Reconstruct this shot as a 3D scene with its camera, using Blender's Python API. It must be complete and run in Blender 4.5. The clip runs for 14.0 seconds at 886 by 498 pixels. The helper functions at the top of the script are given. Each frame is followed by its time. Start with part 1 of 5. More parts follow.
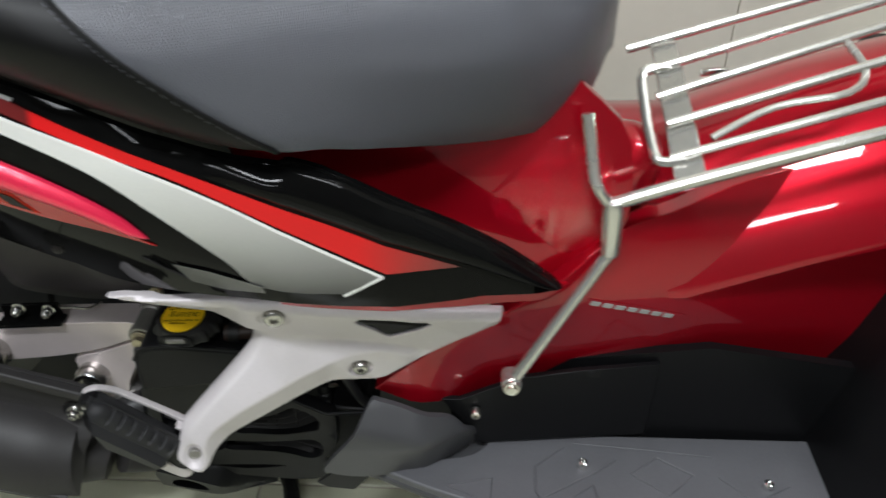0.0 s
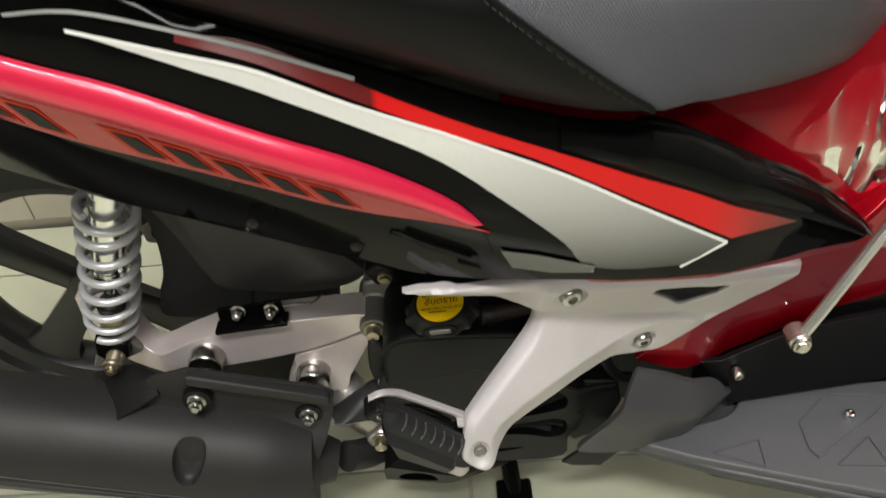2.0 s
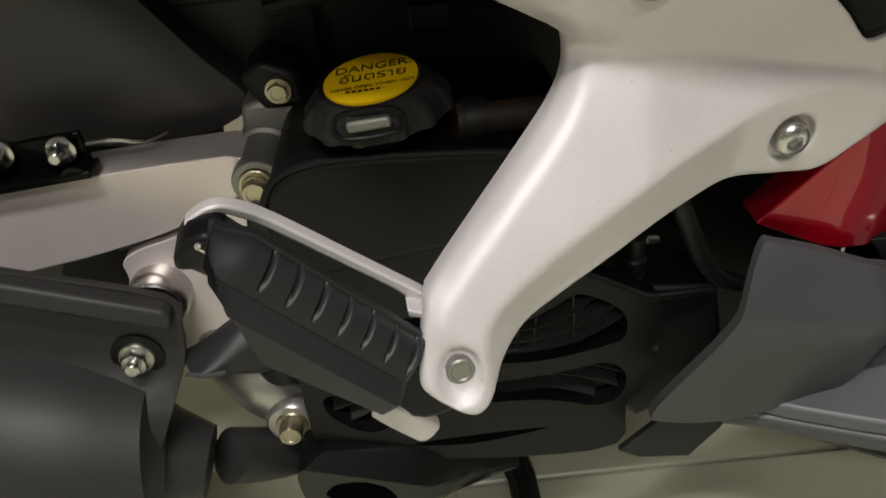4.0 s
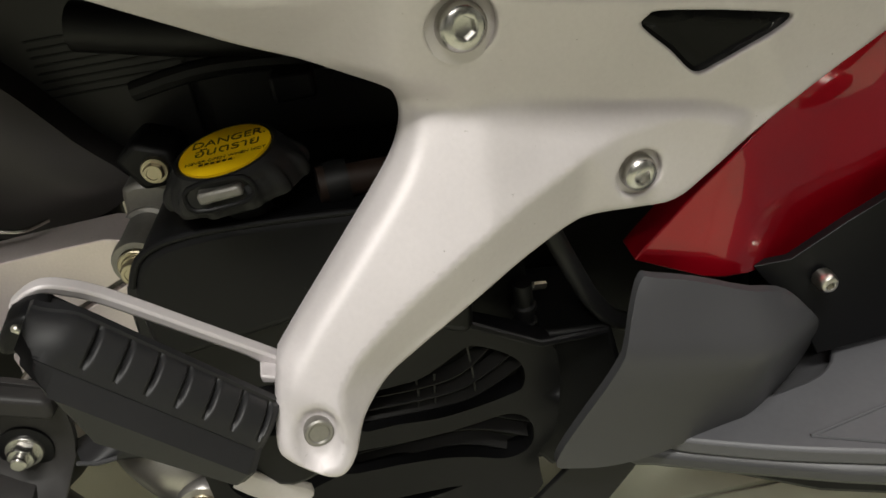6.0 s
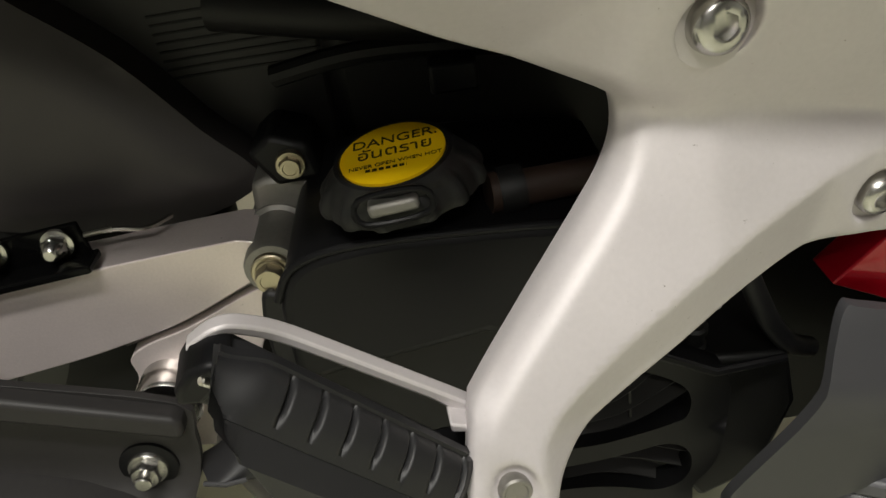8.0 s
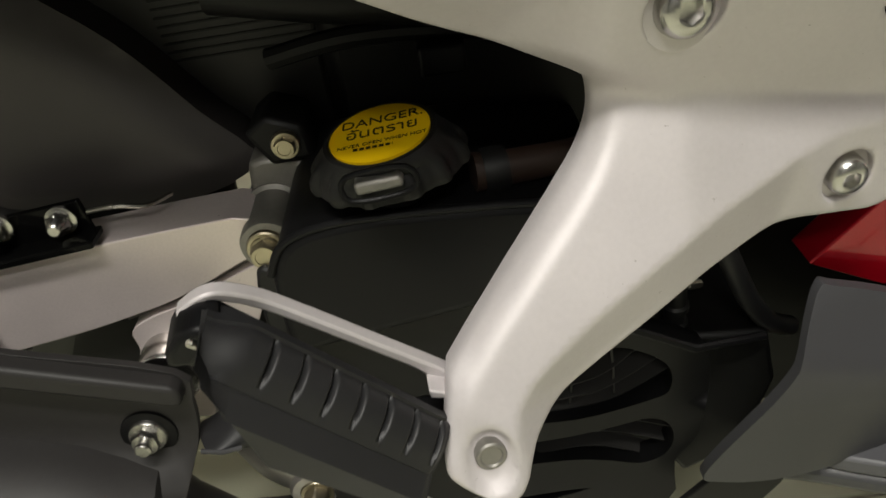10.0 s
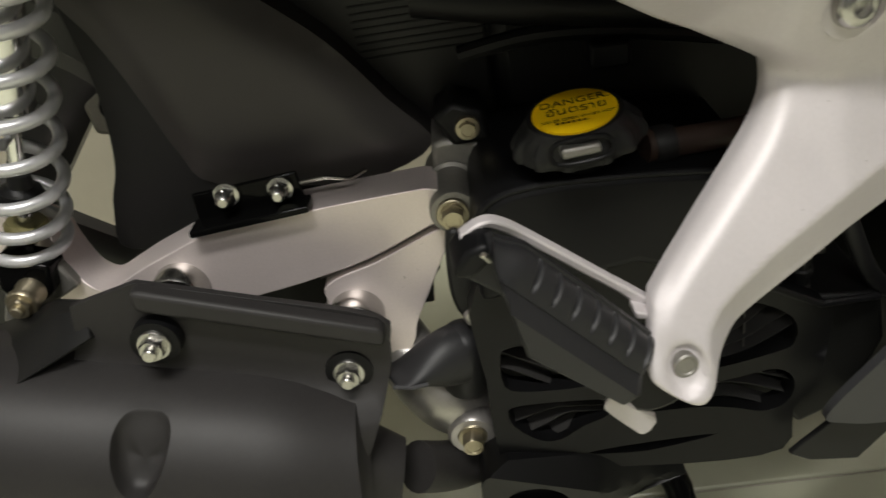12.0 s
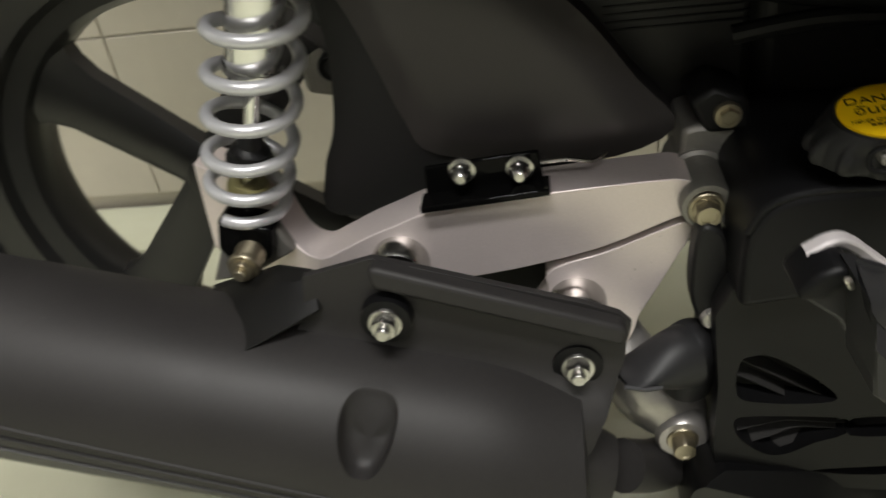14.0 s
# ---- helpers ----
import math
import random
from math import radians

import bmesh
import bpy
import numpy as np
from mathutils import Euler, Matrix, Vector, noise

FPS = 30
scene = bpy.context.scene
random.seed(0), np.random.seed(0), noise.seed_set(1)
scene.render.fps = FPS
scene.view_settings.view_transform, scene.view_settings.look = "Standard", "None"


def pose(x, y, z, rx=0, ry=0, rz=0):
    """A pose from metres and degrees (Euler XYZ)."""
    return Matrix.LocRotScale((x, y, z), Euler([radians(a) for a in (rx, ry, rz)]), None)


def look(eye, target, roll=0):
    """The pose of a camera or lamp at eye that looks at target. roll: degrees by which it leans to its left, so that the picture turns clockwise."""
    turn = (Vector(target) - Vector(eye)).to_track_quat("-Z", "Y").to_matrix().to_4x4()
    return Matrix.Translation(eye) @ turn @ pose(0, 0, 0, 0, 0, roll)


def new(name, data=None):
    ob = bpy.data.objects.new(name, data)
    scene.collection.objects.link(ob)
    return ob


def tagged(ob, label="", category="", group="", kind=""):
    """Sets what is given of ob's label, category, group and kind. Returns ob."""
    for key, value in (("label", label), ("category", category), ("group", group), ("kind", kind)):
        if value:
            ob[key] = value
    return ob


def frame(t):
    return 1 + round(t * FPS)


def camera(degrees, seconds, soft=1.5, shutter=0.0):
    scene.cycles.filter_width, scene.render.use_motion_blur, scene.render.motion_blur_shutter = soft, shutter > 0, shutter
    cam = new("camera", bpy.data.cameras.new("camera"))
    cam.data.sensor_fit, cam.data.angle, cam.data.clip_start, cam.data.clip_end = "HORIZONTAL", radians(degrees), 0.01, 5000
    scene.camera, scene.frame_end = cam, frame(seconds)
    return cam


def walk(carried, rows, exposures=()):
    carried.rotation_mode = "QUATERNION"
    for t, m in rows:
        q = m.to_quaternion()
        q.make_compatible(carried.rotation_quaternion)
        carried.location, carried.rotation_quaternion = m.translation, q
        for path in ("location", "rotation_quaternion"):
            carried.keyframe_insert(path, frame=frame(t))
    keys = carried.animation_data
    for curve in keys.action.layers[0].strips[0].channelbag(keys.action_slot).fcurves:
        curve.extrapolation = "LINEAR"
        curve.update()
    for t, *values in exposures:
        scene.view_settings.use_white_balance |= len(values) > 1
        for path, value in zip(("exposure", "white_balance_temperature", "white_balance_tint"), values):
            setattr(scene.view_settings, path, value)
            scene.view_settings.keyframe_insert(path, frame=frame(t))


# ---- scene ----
cam = camera(58.2, 14.0, 1.5, 0.4)
PATH = [
    (0, (0.024, 0.075, 0.938), (-0.015, 1.668, -0.271), 0.6),
    (0.1, (-0.01, 0.078, 0.939), (-0.031, 1.672, -0.268), 1.0),
    (0.3, (-0.055, 0.108, 0.938), (-0.099, 1.685, -0.291), 1.0),
    (0.5, (-0.096, 0.129, 0.937), (-0.145, 1.713, -0.282), 1.4),
    (1, (-0.145, 0.158, 0.926), (-0.188, 1.708, -0.336), -0.5),
    (1.5, (-0.199, 0.136, 0.936), (-0.223, 1.663, -0.356), -2.7),
    (2, (-0.218, 0.145, 0.915), (-0.238, 1.649, -0.404), -4.6),
    (2.4, (-0.194, 0.224, 0.821), (-0.207, 1.673, -0.558), -5.4),
    (2.5, (-0.191, 0.24, 0.79), (-0.211, 1.681, -0.597), -4.3),
    (2.6, (-0.187, 0.26, 0.752), (-0.231, 1.712, -0.623), -4.1),
    (2.7, (-0.191, 0.287, 0.706), (-0.23, 1.739, -0.668), -3.0),
    (4.8, (-0.21, 0.307, 0.552), (-0.138, 2.042, -0.44), -8.0),
    (5, (-0.193, 0.303, 0.55), (-0.106, 2.034, -0.449), -8.4),
    (5.5, (-0.162, 0.302, 0.544), (-0.07, 2.032, -0.455), -9.2),
    (6, (-0.159, 0.298, 0.554), (-0.094, 2.04, -0.426), -9.6),
    (6.5, (-0.169, 0.296, 0.558), (-0.135, 2.039, -0.422), -9.6),
    (7, (-0.186, 0.327, 0.557), (-0.179, 2.059, -0.444), -9.5),
    (7.5, (-0.207, 0.347, 0.557), (-0.218, 2.058, -0.478), -9.4),
    (7.7, (-0.213, 0.351, 0.559), (-0.235, 2.058, -0.482), -9.4),
    (9.8, (-0.202, 0.348, 0.563), (-0.263, 2.029, -0.52), -9.6),
    (10, (-0.203, 0.338, 0.562), (-0.268, 2.025, -0.51), -9.6),
    (10.5, (-0.205, 0.312, 0.567), (-0.273, 2.009, -0.489), -9.5),
    (11, (-0.216, 0.286, 0.571), (-0.295, 1.995, -0.464), -9.6),
    (11.5, (-0.237, 0.271, 0.574), (-0.336, 1.99, -0.443), -9.7),
    (12, (-0.279, 0.27, 0.581), (-0.39, 1.991, -0.432), -9.7),
    (12.5, (-0.319, 0.269, 0.587), (-0.443, 1.994, -0.417), -9.5),
    (13, (-0.328, 0.256, 0.593), (-0.487, 1.977, -0.414), -9.5),
    (13.2, (-0.326, 0.249, 0.595), (-0.514, 1.974, -0.4), -9.4),
    (13.5, (-0.339, 0.251, 0.587), (-0.52, 1.986, -0.391), -8.8),
    (13.7, (-0.338, 0.279, 0.571), (-0.586, 2.008, -0.403), -8.6),
    (13.8, (-0.35, 0.294, 0.562), (-0.602, 2.021, -0.414), -8.4),
    (14, (-0.367, 0.298, 0.594), (-0.666, 1.951, -0.491), -8.8),
]
walk(cam, [(t, look(eye, target, roll)) for t, eye, target, roll in PATH], [(0, 0.0, 6050, 10), (1.0, 0.0, 6250, 10), (2.0, 0.0, 6700, 10), (5.0, 0.0, 6750, 10), (10.5, -0.05, 6900, 9), (13.0, 0.0, 6650, 11), (14.0, 0.0, 6650, 11)])

# ---- world, lights ----
FLOOR, MID, WALL = 0.10, 0.77, 1.20
world = bpy.data.worlds.new("room_light")
scene.world = world
world.use_nodes = True
world.node_tree.nodes["Background"].inputs[0].default_value = (0.9, 0.95, 1.0, 1)
world.node_tree.nodes["Background"].inputs[1].default_value = 0.02


def lamp(name, place, size, power, colour):
    data = bpy.data.lights.new(name, "AREA")
    data.shape, data.size, data.size_y, data.energy, data.color = "RECTANGLE", size[0], size[1], power, colour
    ob = new(name, data)
    ob.location = place
    return ob


# Unseen lamps, assumed overhead; places and powers set to suit the shading.
lamp("assumed_ceiling_lamp", (-0.25, -0.60, 2.94), (1.3, 0.30), 72, (1.0, 1.0, 0.98))
lamp("assumed_ceiling_lamp", (-0.25, -2.10, 2.94), (1.3, 0.30), 42, (1.0, 1.0, 0.98))
# These two are added to brighten the wall and floor behind the scooter.
lamp("assumed_ceiling_lamp", (1.7, 0.85, 2.94), (1.3, 0.30), 29, (1.0, 1.0, 0.98))
lamp("assumed_ceiling_lamp", (-1.7, 0.90, 2.94), (1.3, 0.30), 72, (1.0, 1.0, 0.98))


# ---- materials ----
def material(name, colour, rough=0.5, metal=0.0, coat=0.0, grain=0.0, grain_size=300.0, bump=0.0, bump_size=400.0, spec=0.5, stain=0.0):
    m = bpy.data.materials.new(name)
    m.use_nodes = True
    n, l = m.node_tree.nodes, m.node_tree.links
    b = n["Principled BSDF"]
    b.inputs["Base Color"].default_value = (*colour, 1)
    b.inputs["Roughness"].default_value = rough
    b.inputs["Metallic"].default_value = metal
    b.inputs["Coat Weight"].default_value = coat
    b.inputs["Coat Roughness"].default_value = 0.04
    b.inputs["Specular IOR Level"].default_value = spec
    tc = n.new("ShaderNodeTexCoord")
    if grain or stain:
        fine = n.new("ShaderNodeTexNoise")
        fine.inputs["Scale"].default_value, fine.inputs["Detail"].default_value = grain_size, 3
        wide = n.new("ShaderNodeTexNoise")
        wide.inputs["Scale"].default_value, wide.inputs["Detail"].default_value = 14, 5
        l.new(tc.outputs["Object"], fine.inputs["Vector"])
        l.new(tc.outputs["Object"], wide.inputs["Vector"])
        add = n.new("ShaderNodeMath")
        add.operation = "MULTIPLY_ADD"
        l.new(fine.outputs["Fac"], add.inputs[0])
        add.inputs[1].default_value = grain
        mul = n.new("ShaderNodeMath")
        mul.operation = "MULTIPLY_ADD"
        l.new(wide.outputs["Fac"], mul.inputs[0])
        mul.inputs[1].default_value, mul.inputs[2].default_value = stain, 1 - 0.5 * (grain + stain)
        l.new(mul.outputs[0], add.inputs[2])
        mix = n.new("ShaderNodeMix")
        mix.data_type, mix.blend_type = "RGBA", "MULTIPLY"
        mix.inputs[0].default_value = 1
        mix.inputs[6].default_value = (*colour, 1)
        l.new(add.outputs[0], mix.inputs[7])
        l.new(mix.outputs[2], b.inputs["Base Color"])
        rr = n.new("ShaderNodeMath")
        rr.operation = "MULTIPLY_ADD"
        l.new(wide.outputs["Fac"], rr.inputs[0])
        rr.inputs[1].default_value, rr.inputs[2].default_value = 0.5 * stain + 0.1 * grain, rough - 0.25 * stain - 0.05 * grain
        l.new(rr.outputs[0], b.inputs["Roughness"])
    if bump:
        tex = n.new("ShaderNodeTexNoise")
        tex.inputs["Scale"].default_value, tex.inputs["Detail"].default_value = bump_size, 2
        l.new(tc.outputs["Object"], tex.inputs["Vector"])
        bp = n.new("ShaderNodeBump")
        bp.inputs["Strength"].default_value, bp.inputs["Distance"].default_value = bump, 0.0002
        l.new(tex.outputs["Fac"], bp.inputs["Height"])
        l.new(bp.outputs["Normal"], b.inputs["Normal"])
    return m


GLOSS_BLACK = material("gloss_black_paint", (0.003, 0.003, 0.003), 0.06, spec=0.09, bump=0.02, bump_size=30)
RED = material("metallic_red_paint", (0.35, 0.002, 0.011), 0.32, 0.5, 1.0, spec=0.1, grain=0.15, grain_size=900)
# Candy red, lightened so the base carries the ceiling's pink reflection.
TRIM_RED = material("candy_red_with_sheen", (0.80, 0.020, 0.075), 0.30, 0.25, 0.5, grain=0.1, grain_size=900)
TRIM_DEEP = material("deep_red_paint", (0.40, 0.006, 0.008), 0.22, 0.1, 0.5, grain=0.1, grain_size=900)
DECAL_RED = material("red_decal", (0.66, 0.010, 0.011), 0.3, spec=0.3, grain=0.08, stain=0.1)
DECAL_SILVER = material("silver_decal", (0.80, 0.80, 0.79), 0.36, 0.25, grain=0.12, grain_size=600)
DECAL_WHITE = material("white_decal", (0.88, 0.88, 0.86), 0.3, 0, 0.3)
DECAL_DARK = material("dark_decal", (0.010, 0.008, 0.008), 0.35, spec=0.2)
DECAL_GREY = material("grey_decal", (0.36, 0.36, 0.35), 0.3, spec=0.3)
DECAL_ORANGE = material("orange_decal", (0.50, 0.030, 0.010), 0.3, spec=0.25)
SEAT_GREY = material("seat_vinyl_textured", (0.066, 0.069, 0.082), 0.33)
SEAT_BLACK = material("seat_vinyl_smooth", (0.0045, 0.0045, 0.0045), 0.42, spec=0.15, bump=0.1, bump_size=900, stain=0.2)
CAST = material("silver_painted_cast_metal", (0.575, 0.54, 0.545), 0.54, 0.32, 0.0, grain=0.10, grain_size=500, stain=0.20, bump=0.05, bump_size=700)
ALU = material("bare_aluminium", (0.82, 0.73, 0.715), 0.42, 0.55, grain=0.14, grain_size=700, stain=0.35, bump=0.06, bump_size=500)
CASTING = material("worn_cast_alloy", (0.46, 0.44, 0.42), 0.30, 0.75, grain=0.2, grain_size=500, stain=0.4, bump=0.15, bump_size=600)
ALU_DULL = material("dull_cast_aluminium", (0.26, 0.25, 0.23), 0.5, 0.7, grain=0.25, grain_size=400, stain=0.5, bump=0.25, bump_size=500)
PLASTIC = material("black_textured_plastic", (0.005, 0.005, 0.0055), 0.42, spec=0.19, bump=0.22, bump_size=1500, stain=0.25)
PLASTIC_GREY = material("dark_grey_plastic", (0.046, 0.046, 0.049), 0.36, spec=0.34, bump=0.2, bump_size=1600, stain=0.25)
GRILLE = material("satin_black_plastic", (0.005, 0.005, 0.0053), 0.38, spec=0.22, bump=0.12, bump_size=1300, stain=0.3)
PLASTIC_DULL = material("dusty_black_plastic", (0.008, 0.008, 0.008), 0.5, spec=0.35, bump=0.06, bump_size=900, stain=0.5)
# Base lightened so the slats read as edge-lit and the housing less shaded.
AIR_BOX = material("lightened_grey_plastic", (0.028, 0.027, 0.026), 0.5, spec=0.35, bump=0.06, bump_size=900, stain=0.4)
MAT_GREY = material("grey_rubber_mat", (0.090, 0.090, 0.097), 0.5, grain=0.2, stain=0.35, bump=0.3, bump_size=1200)
FENDER = material("grey_brown_plastic", (0.045, 0.041, 0.040), 0.45, spec=0.38, bump=0.2, bump_size=1400, stain=0.35)
FILM = material("cloudy_plastic_film", (0.10, 0.10, 0.095), 0.22, spec=0.6, stain=0.6)
FOOT = material("foot_board_plastic", (0.050, 0.050, 0.053), 0.42, bump=0.22, bump_size=1600, stain=0.3)
MUFFLER = material("satin_black_heat_paint", (0.024, 0.0225, 0.022), 0.50, spec=0.30, grain=0.25, stain=0.35, bump=0.03, bump_size=900)
RUBBER = material("black_rubber", (0.015, 0.015, 0.016), 0.46, spec=0.34, grain=0.2, stain=0.3, bump=0.05, bump_size=900)
TYRE = material("tyre_rubber", (0.012, 0.012, 0.012), 0.7, grain=0.3, stain=0.4, bump=0.4, bump_size=500)
WHEEL = material("black_wheel_paint", (0.010, 0.010, 0.010), 0.35, stain=0.4)
CHROME = material("chrome", (0.80, 0.80, 0.79), 0.14, 1.0, stain=0.1)
STEEL = material("plated_steel", (0.62, 0.60, 0.55), 0.28, 1.0, stain=0.3, grain=0.2)
NUT = material("satin_plated_nut", (0.50, 0.49, 0.47), 0.24, 1.0, stain=0.3, grain=0.15)
ZINC = material("yellow_zinc_steel", (0.46, 0.41, 0.30), 0.38, 1.0, stain=0.4, grain=0.2)
RACK = material("silver_rack_tube", (0.62, 0.61, 0.57), 0.26, 0.85, stain=0.25)
SPRING = material("silver_spring_paint", (0.58, 0.58, 0.60), 0.32, 0.45, stain=0.2, grain=0.12)
YELLOW = material("yellow_label", (0.80, 0.50, 0.005), 0.4, stain=0.08)
LIME = material("yellow_bump_stop", (0.30, 0.27, 0.12), 0.5, stain=0.3)
RUST = material("brown_hose", (0.030, 0.017, 0.012), 0.5, stain=0.5)
# Near-black base puts the unlit depth behind the outer parts into colour.
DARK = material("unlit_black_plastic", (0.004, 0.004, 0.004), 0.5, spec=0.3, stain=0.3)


def fade(m, axis, lo, hi, dark):
    """A printed fade of the decal's ink towards one edge."""
    n, l = m.node_tree.nodes, m.node_tree.links
    b = n["Principled BSDF"]
    old = b.inputs["Base Color"].links[0].from_socket
    tc, sep, ramp, mix = n.new("ShaderNodeTexCoord"), n.new("ShaderNodeSeparateXYZ"), n.new("ShaderNodeMapRange"), n.new("ShaderNodeMix")
    mix.data_type = "RGBA"
    l.new(tc.outputs["Object"], sep.inputs[0])
    l.new(sep.outputs[axis], ramp.inputs[0])
    ramp.inputs[1].default_value, ramp.inputs[2].default_value = lo, hi
    l.new(ramp.outputs[0], mix.inputs[0])
    mix.inputs[6].default_value = (*dark, 1)
    l.new(old, mix.inputs[7])
    l.new(mix.outputs[2], b.inputs["Base Color"])


fade(DECAL_SILVER, 2, 0.538, 0.662, (0.045, 0.045, 0.043))
fade(DECAL_RED, 0, 0.028, -0.050, (0.11, 0.055, 0.045))
fade(DECAL_RED, 0, -0.256, -0.252, (0.13, 0.012, 0.012))


def specks(m, scale, low, high, dark, amount):
    """Small chips and dirt marks."""
    n, l = m.node_tree.nodes, m.node_tree.links
    b = n["Principled BSDF"]
    old = b.inputs["Base Color"].links[0].from_socket
    tc, tex, ramp, mix = n.new("ShaderNodeTexCoord"), n.new("ShaderNodeTexNoise"), n.new("ShaderNodeMapRange"), n.new("ShaderNodeMix")
    mix.data_type = "RGBA"
    tex.inputs["Scale"].default_value, tex.inputs["Detail"].default_value = scale, 4
    l.new(tc.outputs["Object"], tex.inputs["Vector"])
    l.new(tex.outputs["Fac"], ramp.inputs[0])
    ramp.inputs[1].default_value, ramp.inputs[2].default_value, ramp.inputs[4].default_value = low, high, amount
    l.new(ramp.outputs[0], mix.inputs[0])
    l.new(old, mix.inputs[6])
    mix.inputs[7].default_value = (*dark, 1)
    l.new(mix.outputs[2], b.inputs["Base Color"])


specks(CAST, 480, 0.72, 0.78, (0.14, 0.12, 0.09), 0.6)
specks(ALU, 300, 0.71, 0.77, (0.16, 0.12, 0.09), 0.5)
specks(MUFFLER, 420, 0.74, 0.80, (0.25, 0.24, 0.22), 0.4)


def weave(m):
    """Fine diagonal ribs pressed into the seat cover."""
    n, l = m.node_tree.nodes, m.node_tree.links
    tc, wav, bp = n.new("ShaderNodeTexCoord"), n.new("ShaderNodeTexWave"), n.new("ShaderNodeBump")
    turn = n.new("ShaderNodeMapping")
    turn.inputs["Rotation"].default_value = (0, radians(32), 0)
    wav.inputs["Scale"].default_value, wav.inputs["Distortion"].default_value = 190, 0.6
    wav2 = n.new("ShaderNodeTexWave")
    turn2 = n.new("ShaderNodeMapping")
    turn2.inputs["Rotation"].default_value = (0, radians(-40), 0)
    wav2.inputs["Scale"].default_value = 190
    mul = n.new("ShaderNodeMath")
    mul.operation = "MULTIPLY"
    l.new(tc.outputs["Object"], turn.inputs[0])
    l.new(tc.outputs["Object"], turn2.inputs[0])
    l.new(turn.outputs[0], wav.inputs["Vector"])
    l.new(turn2.outputs[0], wav2.inputs["Vector"])
    l.new(wav.outputs["Fac"], mul.inputs[0])
    l.new(wav2.outputs["Fac"], mul.inputs[1])
    bp.inputs["Strength"].default_value, bp.inputs["Distance"].default_value = 0.65, 0.0010
    l.new(mul.outputs[0], bp.inputs["Height"])
    l.new(bp.outputs["Normal"], n["Principled BSDF"].inputs["Normal"])


weave(SEAT_GREY)


CLEAR = material("clear_wrinkled_film", (0.97, 0.97, 0.97), 0.06)
CLEAR.node_tree.nodes["Principled BSDF"].inputs["Transmission Weight"].default_value = 1.0
CLEAR.node_tree.nodes["Principled BSDF"].inputs["IOR"].default_value = 1.30


def tile_material(name, colour, vary):
    m = material(name, colour, 0.22, grain=0.06, grain_size=60, stain=vary)
    return m


TILE_FLOOR = tile_material("pale_floor_tile", (0.425, 0.43, 0.325), 0.10)
TILE_WALL = tile_material("beige_wall_tile", (0.68, 0.63, 0.54), 0.10)
GROUT = material("grey_grout", (0.34, 0.32, 0.27), 0.8, stain=0.3)
GROUT_WALL = material("pale_grout", (0.60, 0.555, 0.475), 0.8, stain=0.15)
# Greys of the unseen shell, darkened to cut fill light and reflections.
PLASTER = material("unseen_shell_grey", (0.26, 0.26, 0.245), 0.7, stain=0.15)
DIM = material("unseen_shell_dark_grey", (0.12, 0.12, 0.115), 0.7, stain=0.2)


# ---- mesh helpers ----
def finish(bm, name, mat, smooth=35, bevel=0.0, seg=2):
    bmesh.ops.remove_doubles(bm, verts=bm.verts, dist=1e-6)
    bmesh.ops.recalc_face_normals(bm, faces=bm.faces)
    me = bpy.data.meshes.new(name)
    bm.to_mesh(me)
    bm.free()
    me.materials.append(mat)
    me.shade_smooth()
    me.set_sharp_from_angle(angle=radians(smooth))
    ob = new(name, me)
    if bevel:
        mod = ob.modifiers.new("edge", "BEVEL")
        mod.width, mod.segments, mod.limit_method, mod.angle_limit = bevel, seg, "ANGLE", radians(40)
        mod.harden_normals = False
    return ob


def part(name, bm, mat, parent, label="", smooth=35, bevel=0.0, seg=2):
    ob = finish(bm, name, mat, smooth, bevel, seg)
    ob.parent = parent
    if parent.type == "EMPTY":
        ob.matrix_parent_inverse = Matrix.Translation(-parent.location)
    return tagged(ob, label) if label else ob


def spline(pts, n=6, closed=False):
    """Points along a smooth curve through pts."""
    p = [Vector(q) for q in pts]
    out, k = [], len(p)
    for i in range(k if closed else k - 1):
        a = p[(i - 1) % k] if closed or i else p[0]
        b, c = p[i], p[(i + 1) % k]
        d = p[(i + 2) % k] if closed or i + 2 < k else p[-1]
        for j in range(n):
            t = j / n
            out.append(0.5 * (2 * b + (c - a) * t + (2 * a - 5 * b + 4 * c - d) * t * t + (3 * b - a - 3 * c + d) * t ** 3))
    if not closed:
        out.append(p[-1])
    return out


def inside(p, poly):
    r, j = False, len(poly) - 1
    for i in range(len(poly)):
        a, b = poly[i], poly[j]
        if (a[1] > p[1]) != (b[1] > p[1]) and p[0] < (b[0] - a[0]) * (p[1] - a[1]) / (b[1] - a[1]) + a[0]:
            r = not r
        j = i
    return r


